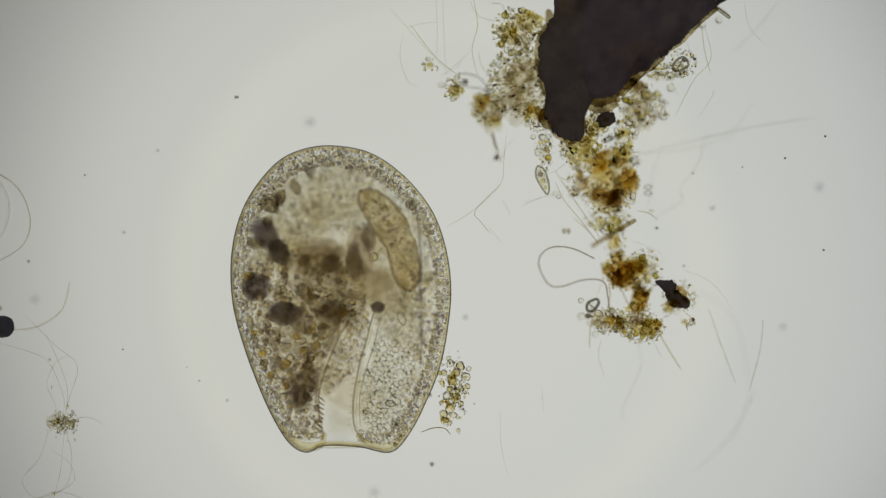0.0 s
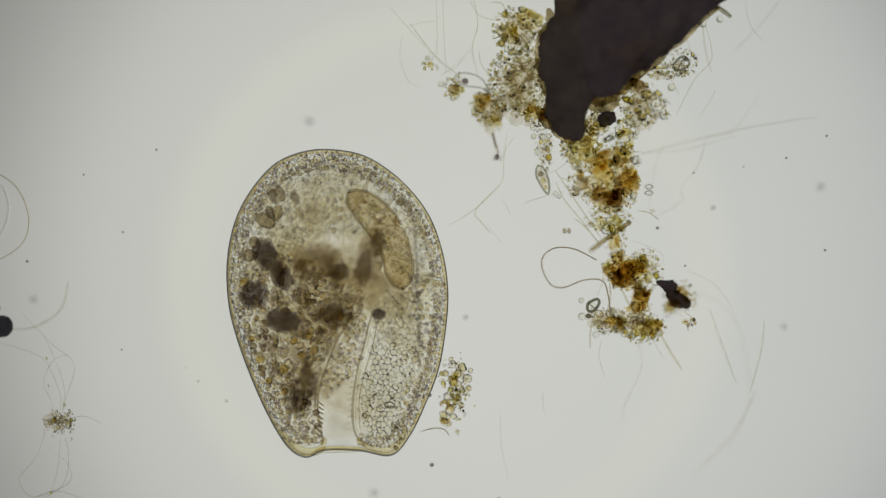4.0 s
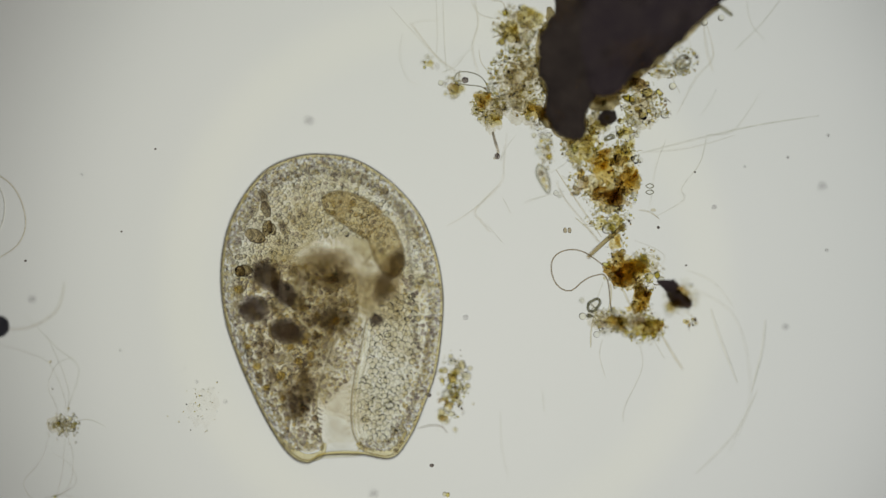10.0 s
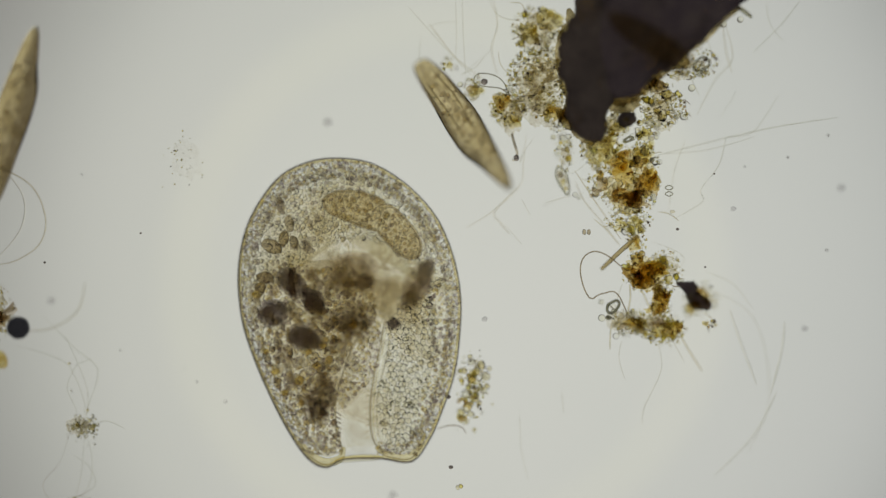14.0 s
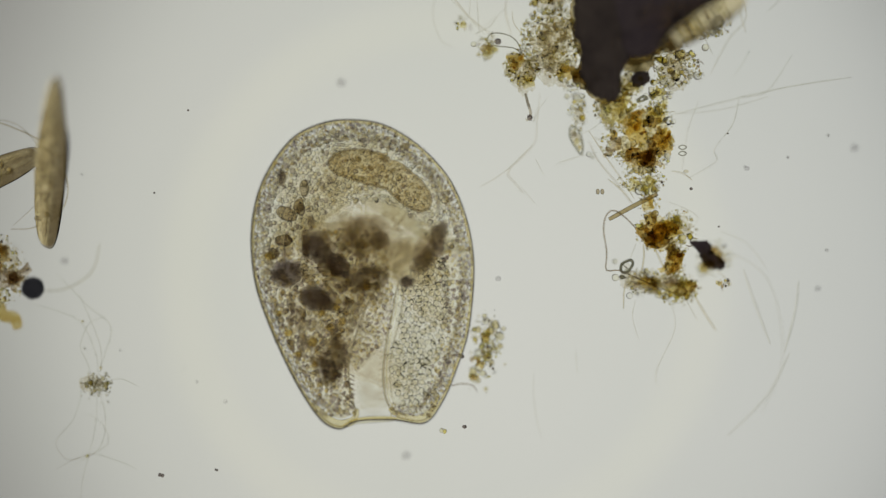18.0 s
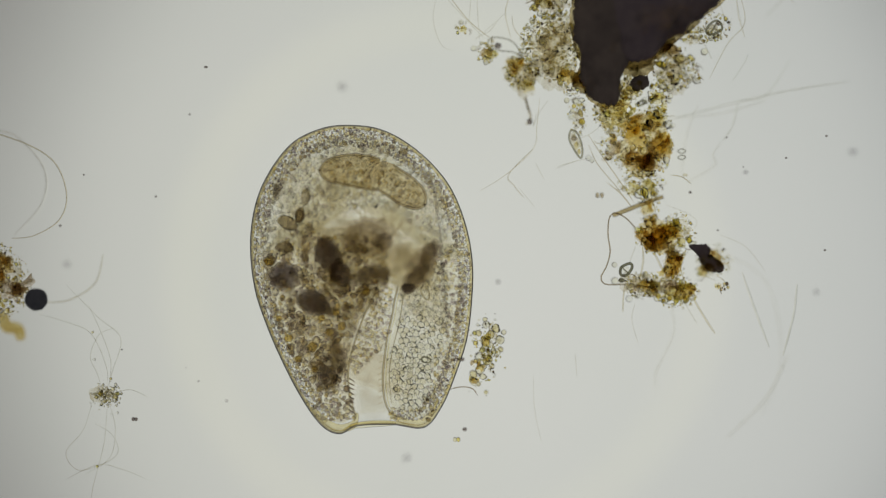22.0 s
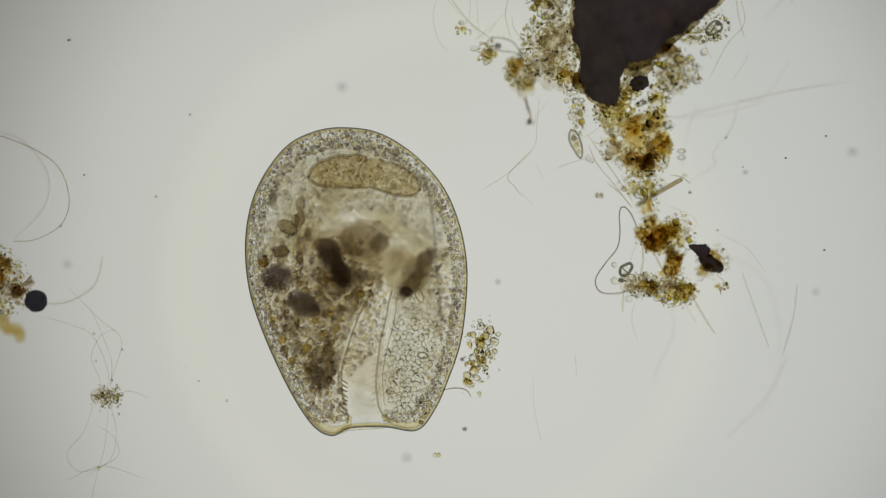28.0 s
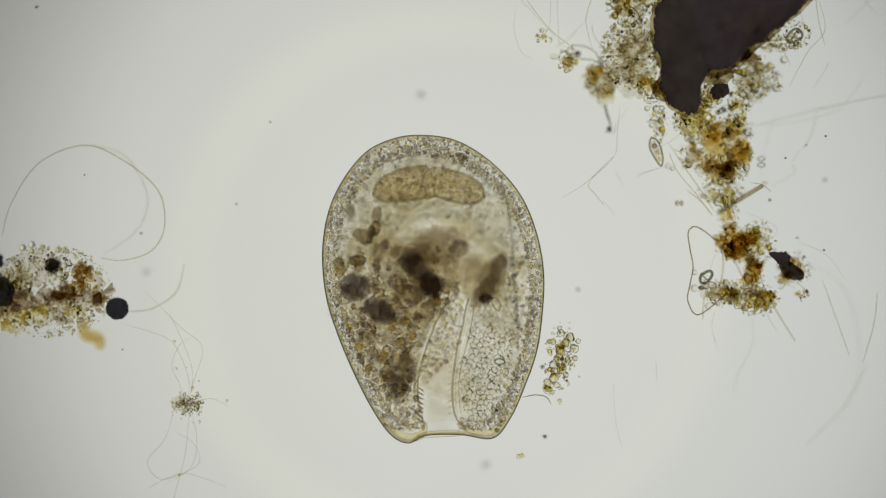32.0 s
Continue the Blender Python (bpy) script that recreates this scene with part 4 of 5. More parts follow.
    debris(802, 160, 16, 18, "brown speck cluster at a thread's end", [(M_SHADE, -2, 0, 10, 9), (M_OLIVE, 6, 6, 13, 10)], 7, 60, 3, 56, drops=2)
    debris(862, 192, 26, 28, "crumbly brown clump of detritus", [(M_SLIME, 0, 0, 26, 30), (M_AMBER, -8, -10, 17, 13), (M_SLIME, 8, 18, 18, 17), (M_RUST, -10, -4, 9, 9), (M_OLIVE, 10, 26, 12, 13)], 12, 170, 4, 56, (2.4, 5))
    debris(948, 208, 20, 24, "amber crumbs under the black lump", [(M_AMBER, 0, -4, 20, 16), (M_RUST, 12, 8, 14, 13)], 8, 80, 5, 56, drops=5)
    debris(960, 270, 14, 34, "sparse pale crumbs of detritus", [(M_SLIME, 0, 10, 8, 16)], 8, 50, 6, 56, (3, 5.5), 2)
    debris(1028, 266, 34, 34, "patch of greenish grey granular slime", [(M_OLIVE, 0, 0, 30, 30), (M_SLIME, -10, -10, 26, 24), (M_SLIME, 12, -40, 18, 24)], 14, 260, 7, 56, (3.5, 6.5))
    debris(1046, 222, 24, 20, "pale granular slime in a notch of the black lump", [(M_SLIME, 0, 0, 20, 18), (M_OLIVE, 6, 8, 14, 10)], 10, 110, 33, 56, (3, 5.5), 2)
    debris(1132, 188, 36, 34, "cluster of clear vesicles and grains", [(M_SLIME, -4, 4, 26, 24), (M_SLIME, 6, -10, 20, 18)], 24, 230, 8, 56, (4, 8), 4)
    debris(1176, 130, 34, 12, "sparse crumbs trailing from the black lump", [(M_SLIME, -14, 6, 14, 9)], 9, 130, 35, 60, (1.8, 4.2), 1)
    debris(1202, 116, 22, 22, "fine crumbs round the ring-shaped cell", [], 8, 70, 36, 60, (1.6, 3.6), 1)
    debris(1174, 206, 9, 7, "pair of yellow-green round cells", [], 0, 8, 9, 56, drops=0)
    debris(1103, 240, 16, 34, "small cluster of olive cells", [(M_OLIVE, 0, 0, 13, 16), (M_OLIVE, -2, 26, 14, 18)], 12, 90, 10, 56)
    debris(1066, 298, 26, 36, "folded orange flake of detritus", [(M_AMBER, -4, -14, 22, 20), (M_AMBER, 2, 12, 20, 24), (M_RUST, -2, -24, 18, 9)], 7, 70, 11, 56, drops=3)
    debris(1098, 282, 24, 26, "grey-olive slime with fine grains", [(M_OLIVE, 0, 0, 22, 20), (M_SHADE, -8, 6, 14, 12)], 8, 120, 12, 56)
    debris(1104, 324, 24, 26, "orange-brown flake of plant tissue", [(M_RUST, 0, 0, 20, 22), (M_AMBER, 6, -6, 17, 18), (M_SHADE, -12, 8, 9, 22)], 6, 70, 13, 56)
    debris(1074, 352, 40, 22, "dark brown crumbly clump of detritus", [(M_SHADE, 0, 2, 34, 18), (M_SHADE, 8, 2, 22, 14), (M_RUST, -6, -6, 28, 14)], 10, 140, 14, 56)
    debris(1026, 324, 22, 26, "dark crumbs with an amber spot", [(M_SHADE, 0, 0, 13, 16), (M_AMBER, -4, -14, 8, 8), (M_SHADE, -8, 16, 10, 10)], 8, 90, 15, 56)
    debris(1074, 388, 36, 20, "olive cells and clear grains", [(M_OLIVE, -14, 8, 13, 12), (M_OLIVE, 8, 4, 16, 12)], 14, 130, 16, 56, drops=4)
    debris(1086, 428, 16, 34, "thin brown neck of the debris chain", [(M_AMBER, 0, 0, 10, 16), (M_OLIVE, 4, -24, 12, 12), (M_RUST, 6, 22, 10, 8)], 8, 70, 17, 56)
    debris(1100, 480, 34, 28, "rust-brown crumbly clump of detritus", [(M_RUST, 0, 0, 30, 22), (M_RUST, -6, -6, 22, 18), (M_AMBER, 20, -2, 22, 20), (M_SHADE, -14, 10, 14, 12), (M_SHADE, 14, 14, 12, 11), (M_AMBER, -10, -22, 12, 12)], 12, 150, 18, 56)
    debris(1136, 478, 26, 34, "loose fringe of pale grains", [(M_SLIME, 0, 0, 20, 28), (M_OLIVE, -4, -10, 16, 14)], 14, 130, 19, 56)
    debris(1128, 524, 17, 28, "rust-brown strip of plant tissue", [(M_RUST, 0, 0, 14, 28), (M_AMBER, 0, 10, 11, 18), (M_SHADE, -4, -14, 9, 16), (M_RUST, 4, 16, 7, 12)], 8, 90, 20, 56)
    debris(1074, 566, 28, 20, "olive granular arc of debris", [(M_OLIVE, 10, 0, 22, 13), (M_SLIME, -12, -2, 22, 12), (M_SHADE, 14, 4, 8, 14), (M_AMBER, 2, 0, 10, 9), (M_RUST, 20, 8, 7, 9), (M_DUSK, -14, 4, 9, 7)], 20, 130, 21, 56, (2.4, 5.2), 5)
    debris(1130, 576, 34, 26, "olive-green granular arc of debris", [(M_OLIVE, 0, 0, 28, 16), (M_OLIVE, 14, -2, 22, 17), (M_RUST, 28, -2, 11, 9), (M_SLIME, -14, -20, 26, 16), (M_DUSK, -12, -8, 15, 13), (M_SHADE, 8, 2, 13, 11), (M_AMBER, -24, -32, 8, 7)], 24, 160, 22, 56, (2.4, 5.6), 6)
    debris(760, 120, 12, 9, "tiny tan crumb of detritus", [(M_OLIVE, 0, 0, 7, 6)], 3, 14, 23, 56, (2.5, 4.5), 1)
    for k, (x, y, r, z) in enumerate(((780, 147, 5, 60), (1246, 40, 6.5, 60), (1276, 32, 6, 60), (1190, 153, 6.5, 60), (1031, 560, 6.5, 60), (984, 342, 5, 60), (1176, 203, 7.5, 60), (1163, 204, 5, 60),
                                      (1134, 284, 4.5, 60), (1108, 380, 4, 60), (1073, 406, 8, 60), (1056, 592, 6, 60), (1052, 550, 6, 60), (945, 240, 5, 84), (958, 250, 4, 84), (968, 262, 4.5, 84), (972, 278, 6, 84), (955, 258, 4, 84), (890, 46, 5, 84), (899, 42, 4, 84), (888, 76, 5.5, 84), (897, 86, 5, 84), (916, 68, 5, 84), (934, 208, 5.5, 84), (1085, 240, 6.5, 62), (1108, 232, 7, 62), (1098, 236, 5, 62), (990, 347, 4, 84), (1108, 588, 5, 84), (1118, 595, 6, 84), (1128, 592, 4.5, 84), (1140, 596, 5, 84), (1148, 590, 4.5, 84), (1030, 532, 5, 84))):
        ob = single("droplet", lump(r, r, r, 0.05, k, 3), M_CLEARBALL if k < 13 and k not in (6, 10) else M_GRANULE, at(x, y, z), "small round light-bending droplet", "droplet", "droplets")
    return mass


MASS = upper_debris()


def threads():
    rows = [  # plan points, height, thickness, dark
        ([(1215, 62), (1222, 85), (1226, 110)], 70, 1.0, 0), ([(1165, 100), (1185, 130), (1204, 165)], 70, 1.6, 0), 
        ([(905, 110), (915, 100), (935, 96)], 70, 1.2, 1), ([(848, 88), (852, 110), (870, 135), (880, 142)], 70, 1.0, 1), ([(782, 128), (806, 118), (822, 100)], 70, 1.0, 0),
        ([(690, 10), (760, 90), (800, 130)], 70, 1.0, 0), ([(772, -5), (774, 60), (772, 100)], 70, 1.0, 0), ([(784, -5), (786, 60), (790, 130)], 70, 1.0, 0),
        ([(832, 0), (850, 25), (890, 36)], 70, 1.6, 0), ([(868, 2), (890, 4), (896, 30)], 70, 1.0, 1),
        ([(984, 300), (1010, 340), (1040, 385), (1065, 420)], 70, 1.3, 1), ([(1018, 385), (1040, 405), (1062, 430)], 70, 1.4, 1), ([(930, 356), (960, 348), (1000, 338)], 70, 0.9, 0),
        ([(960, 310), (985, 300), (1005, 285)], 70, 1.0, 0), ([(1095, 412), (1104, 438)], 70, 1.2, 1), ([(1120, 275), (1240, 244), (1340, 222), (1450, 205)], 40, 1.8, 0),
        ([(1140, 270), (1220, 262), (1300, 240)], 40, 1.4, 0), ([(1252, 240), (1240, 285), (1222, 312)], 45, 1.4, 0), ([(1222, 312), (1205, 335), (1212, 350), (1200, 362), (1160, 384)], 45, 1.3, 0),
        ([(1130, 372), (1150, 376), (1168, 388)], 70, 1.2, 1), ([(1178, 246), (1160, 300), (1150, 370)], 40, 1.2, 0), ([(1120, 425), (1160, 440), (1176, 455), (1165, 472), (1140, 470)], 70, 1.0, 0),
        ([(1080, 500), (1082, 525), (1074, 560)], 70, 2.0, 1), ([(1068, 500), (1056, 530)], 70, 1.2, 0), ([(1100, 505), (1115, 540), (1136, 568)], 70, 2.4, 1),
        ([(1140, 500), (1150, 550), (1164, 575)], 70, 1.3, 1), ([(1050, 560), (1046, 590), (1046, 616)], 70, 1.8, 1), ([(1066, 600), (1062, 630), (1072, 670)], 70, 1.0, 0),
        ([(1150, 590), (1165, 615), (1176, 636)], 70, 1.2, 0), ([(1166, 583), (1188, 622), (1208, 654)], 84, 2.2, 1), ([(1130, 600), (1136, 650), (1106, 720), (1104, 750)], 40, 1.2, 0), ([(1258, 546), (1276, 604), (1306, 678)], 80, 2.2, 0),
        ([(1354, 566), (1348, 622), (1331, 694)], 80, 2.2, 0), ([(1340, 690), (1300, 770), (1230, 840)], 30, 1.8, 0), ([(1210, 560), (1195, 552), (1184, 540)], 70, 1.0, 0),
        ([(1345, 165), (1300, 230), (1250, 240)], 40, 1.0, 0), ([(890, 350), (905, 380)], 70, 0.9, 0), ([(893, 258), (886, 285), (896, 262), (912, 240)], 70, 0.9, 0),
        ([(1205, 500), (1300, 560), (1330, 700), (1290, 800)], 20, 1.2, 0), ([(1380, 0), (1350, 40), (1300, 90)], 40, 1.3, 0), ([(860, 395), (890, 430)], 70, 0.8, 0), ([(897, 236), (892, 285), (885, 326), (836, 372), (791, 400)], 84, 0.8, 1),
        ([(885, 326), (842, 372), (852, 392), (869, 412)], 84, 0.9, 1), ([(1246, 40), (1250, 90), (1262, 126)], 84, 1.2, 1), ([(1240, 205), (1262, 170), (1268, 158)], 84, 0.8, 0),
        ([(925, 362), (950, 352), (968, 345)], 84, 0.8, 0), ([(838, -6), (846, 40), (836, 84), (846, 130)], 84, 1.1, 1), ([(726, 40), (770, 96), (812, 132)], 84, 1.1, 1), ([(722, 44), (745, 38), (778, 36)], 84, 0.8, 0),
        ([(712, 60), (708, 100), (722, 140), (742, 150)], 84, 0.8, 0), ([(782, 132), (806, 112), (836, 84)], 84, 0.8, 0), ([(1060, 430), (1032, 392), (1000, 352), (984, 320)], 84, 1.1, 1), ([(1320, 0), (1330, 40), (1352, 70)], 84, 1.0, 0),
        ([(960, 690), (964, 730)], 84, 0.8, 0), ([(1250, 40), (1262, 100), (1230, 140), (1200, 200)], 84, 0.9, 1), ([(886, 730), (888, 790), (900, 845)], 84, 0.8, 0), ([(1216, 478), (1262, 500), (1300, 545)], 80, 0.9, 0)]
    for k, (pts, z, r, dark) in enumerate(rows):
        c = np.mean(pts, 0)
        p3 = [(x - c[0], c[1] - y, 8 * math.sin(i * 2.3 + k)) for i, (x, y) in enumerate(pts)]
        single("thread", tube(p3, 0.9 * r, 40 if len(pts) > 2 else 12, 7), M_THREAD_DARK if dark else M_THREAD, at(c[0], c[1], z),
               "fine pale brown plant thread" if dark else "fine clear colourless bacterial thread", "thread", "loose threads")
    # a stiff rod that turns in the water
    rod = single("rod", tube([(-48, 0, 0), (0, 0.8, 0), (48, 0, 0)], 4.0, 30, 12, 0.8), M_ROD, at(1077, 420, 58), "stiff yellow-brown rod leaning in the water", "plant fibre")
    ob = thing("rod", at(1280, 16, 84), "short dark glassy rod beside the black lump", "plant fibre")
    part("wall", tube([(-16, 11, 0), (0, 0, 0), (16, -12, 0)], 3.2, 24, 10, 0.85), M_SHELL, ob)
    part("core", tube([(-14, 12, 4), (2, 2, 4), (14, -8, 4)], 1.4, 20, 8, 0.8), M_THREAD_DARK, ob)
    # the stalk under the tan slime
    ob = thing("stalk", at(878, 258, 50), "short grey-brown stalk with a dark knob", "plant fibre")
    part("stem", tube([(-6, 24, 0), (-2, 8, 2), (3, -8, 0), (3, -17, 0)], 2.6, 30, 9, 0.8), M_VAC_SMOKE, ob)
    part("knob", lump(4.5, 5.5, 4, 0.3, 4, 3), M_VAC_DARK, ob, (2, -19, 0), "dark rounded knob")
    part("hook", tube([(2, -20, 0), (-3, -24, 0), (-5, -20, 0)], 1.2, 12, 7, 0.6), M_THREAD_DARK, ob)
    return rod


ROD = threads()
LOOP = thing("thread_loop", at(1070, 478, 66), "long looped brown thread held by the debris", "thread")
CURL = [(-17, 21, 12), (-56, 39, 10), (-92, 41, 6), (-113, 25, 0), (-113, 3, -4), (-97, -25, -6), (-74, -29, -4), (-35, -17, 0), (0, -20, 4), (8, -50, 6)]
COIL = [(1, 5, 4), (-33, 30, 2), (-60, 35, -4), (-83, 25, -14), (-91, 3, -18), (-83, -25, -14), (-60, -39, -6), (-38, -20, 0), (-20, -9, 2), (3, -11, 4)]
SLACK = [(-3, 5, 4), (-23, 25, 6), (-43, 37, 8), (-56, 25, 10), (-59, 0, 10), (-54, -35, 8), (-56, -60, 6), (-58, -69, 6), (-50, -73, 4), (-30, -73, 0)]
HANG = [(-4, 16, 0), (-19, 32, 4), (-39, 40, 10), (-46, 28, 14), (-47, -4, 16), (-44, -29, 16), (-55, -56, 14), (-68, -81, 10), (-57, -98, 4), (-21, -96, -10)]
SWING = [(2, 10, 0), (-12, 40, 4), (-26, 50, 10), (-32, 36, 14), (-31, 4, 16), (-36, -24, 16), (-56, -50, 14), (-74, -80, 10), (-64, -102, 4), (-30, -104, -6)]
DROOP = [(1, 1, -6), (-17, 16, 2), (-39, 28, 8), (-52, 18, 12), (-49, -14, 16), (-44, -44, 16), (-50, -79, 14), (-53, -104, 14), (-34, -129, 12), (13, -94, 10)]
TAIL = [(20, -92, 0), (80, -112, -6), (140, -100, -10)]    # its end lies buried in the lower debris
SHAPES = [line + TAIL for line in (CURL, COIL, SLACK, HANG, SWING, DROOP)]
PIECES, LOOP_STEP = 40, 8.0


def curl(share):
    """The thread's line on its way from curled to hanging, as places at even steps along it."""
    n = min(int(share), 4)
    pts = [tuple(a[i] + (b[i] - a[i]) * (share - n) for i in range(3)) for a, b in zip(SHAPES[n], SHAPES[n + 1])]
    p = ring_through(pts, 400, False)
    run = np.concatenate(([0], np.cumsum(np.linalg.norm(np.diff(p, axis=0), axis=1))))
    return np.array([[np.interp(u, run, p[:, i]) for i in range(3)] for u in np.arange(PIECES + 1) * LOOP_STEP])


def curl_pose(line, i):
    d = Vector(line[i + 1] - line[i])
    return Matrix.Translation(Vector(line[i] + line[i + 1]) * 0.5 * UM) @ d.to_track_quat("X", "Z").to_matrix().to_4x4()


LOOP_MESH = mesh("thread_piece", *tube([(-LOOP_STEP * 0.503, 0, 0), (0, 0, 0), (LOOP_STEP * 0.503, 0, 0)], 1.15, 4, 8, 1.0, caps=False), M_LOOP)
LOOP_PARTS = []
for i in range(PIECES):
    ob = shared("thread_piece", LOOP_MESH, LOOP, (0, 0, 0), 1.0)
    LOOP_PARTS.append(ob)


def cells():
    # ring-shaped cell with a bright middle
    c = thing("ring_cell", at(1206, 111, 74), "rounded shell-like cell with a bright middle", "algal cell")
    part("shell", tube([(-14, -6, 10), (-8, 5, 10), (3, 12, 10), (11, 8, 10), (14, -2, 10), (5, -9, 10), (-8, -13, 10)], 2.1, 48, 8, closed=True), M_SHELL, c)
    part("rib", tube([(-8, -9, 10), (-1, -2, 10), (4, 10, 10)], 1.3, 16, 7), M_SHELL, c)
    part("content", lump(8, 7, 6, 0.15, 2), M_SLIME, c)
    c = thing("barrel_cell", at(1050, 540, 62), "glassy barrel-shaped algal cell", "algal cell")
    part("shell", tube([(-10, -7, 10), (-9, 3, 10), (-2, 8, 10), (7, 11, 10), (11, 6, 10), (8, -2, 10), (2, -9, 10), (-5, -11, 10)], 2.5, 48, 9, closed=True), M_BARREL, c)
    part("rib", tube([(-7, 4, 10), (-1, -2, 10), (5, -6, 10)], 1.2, 16, 7), M_SHELL, c)
    part("content", lump(7, 6.5, 5, 0.1, 4), M_ENDO_PALE, c)
    part("bud", lump(5.5, 4, 4, 0.2, 6, 3), M_BARREL, c, (-8, -19, 10), "small dark bud below the shell")
    c = thing("diatom", at(962, 316, 84), "lens-shaped glassy diatom with a dark spot", "diatom")
    part("shell", tube([(-10, 22, 0), (-12, 6, 0), (-2, -14, 0), (8, -26, 0), (11, -14, 0), (8, 4, 0), (0, 20, 0)], 1.7, 60, 8, closed=True), M_SHELL, c)
    part("spot", lump(5, 4.5, 4, 0.3, 5), M_VAC_SMOKE, c, (-4, 9, 0))
    part("spot", lump(4, 6, 3, 0.5, 8), M_OLIVE, c, (0, -4, 0))
    part("spot", lump(2.5, 5, 3, 0.5, 9), M_OLIVE, c, (5, -15, 0))
    part("film", lump(7, 20, 3, 0.1, 4), M_SLIME, c, (0, 0, -4), turn=22)
    shared("droplet", DROP_MESH, c, (6, -2, 0), 4)
    c = thing("bubble_cell", at(822, 140, 52), "thin-walled pouch holding a blue-black kernel", "cell")
    part("wall", tube([(-17, -4, 0), (-14, 9, 0), (0, 13, 0), (22, 8, 0), (36, -4, 0), (44, -24, 0), (30, -14, 0), (0, -10, 0)], 1.0, 60, 7, closed=True), M_SHELL, c)
    part("kernel", lump(6, 5.5, 5, 0.25, 3), M_VAC_DARK, c, (1, -2, 0))
    c = thing("twin_cell", at(1150, 336, 60), "two small clear cells side by side", "algal cell")
    for s in (1, -1):
        part("half", tube([(-7, 0, 0), (0, 4, 0), (7, 0, 0), (0, -4, 0)], 0.9, 30, 7, closed=True), M_SHELL, c, (0, s * 5.5 + 1, 0))
    c = thing("twin_cell", at(1004, 408, 60), "two small dark cells side by side", "algal cell")
    for s in (1, -1):
        part("half", lump(3.4, 5, 3.5, 0.2, 7), M_VAC_RING, c, (s * 4, 0, 0))
    c = thing("short_cell", at(1078, 244, 60), "short clear glassy algal cell", "algal cell")
    part("shell", tube([(-8, -4, 0), (0, 4, 0), (8, 3, 0), (2, -3, 0)], 2, 30, 7, closed=True), M_SHELL, c)
    c = thing("capsule_cell", at(1156, 372, 60), "small dark capsule on a thread", "algal cell")
    part("shell", lump(5, 3, 3, 0.1, 1), M_THREAD_DARK, c)


cells()


def side_clump():
    """Bubbly crumbs beside the large ciliate."""
    ob = thing("bubble_clump", at(803, 672, 0), "clump of clear bubbles and yellow crumbs beside the ciliate", "debris", "debris in the water")
    rng = np.random.default_rng(5)
    for material, x, y, rx, ry in ((M_SLIME, -4, -14, 11, 13), (M_OLIVE, -20, -58, 12, 9), (M_AMBER, -12, -36, 11, 9), (M_OLIVE, -2, 12, 9, 12), (M_SLIME, 6, 26, 16, 14), (M_RUST, -18, -62, 9, 6), (M_SHADE, -24, -30, 5, 6),
                                   (M_SLIME, -18, 22, 9, 8), (M_AMBER, -2, 8, 7, 6)):
        part("flake", shard(rng, rx, ry, 5), material, ob, (x, y, 80 + rng.uniform(-5, 5)), turn=rng.uniform(0, 180))
    for x, y, r in ((22, 12, 9), (18, -10, 7), (14, 32, 8.5), (-4, 38, 7), (-16, 22, 6), (-6, 47, 4.5), (4, 20, 8), (-2, 6, 8.5), (12, -8, 6), (-14, -18, 7.5), (2, -24, 9), (-10, -42, 9), (-22, -50, 8), (-4, -54, 6.5),
                    (-20, -64, 8), (-12, -67, 4.5), (10, -34, 6), (28, 26, 5), (24, -4, 5.5)):
        shared("bubble", BUBBLE_MESH, ob, (x, y, 84 + rng.uniform(-7, 7)), r * 0.98, rng.uniform(0, 6))
    for k in range(20):
        shared("granule", SEED_MESH[k % 3], ob, (rng.normal(-4, 11), rng.normal(-10, 27), 84 + rng.uniform(-8, 8)), rng.uniform(2.2, 5))
    p = np.array([(rng.normal(0, 11), rng.normal(-8, 27), 84 + rng.uniform(-10, 10)) for _ in range(220)])
    tagged(part("grain_dust", swarm(p, rng.uniform(0.8, 2.2, 220), seed=3), M_GRAINS, ob), kind="stuff")
    part("thread", tube([(-64, -80, 84), (-42, -74, 84), (-22, -76, 84), (-12, -88, 82)], 1.0, 24, 7, 0.4), M_LOOP, ob)
    return ob


SIDE = side_clump()


LOOPS = []


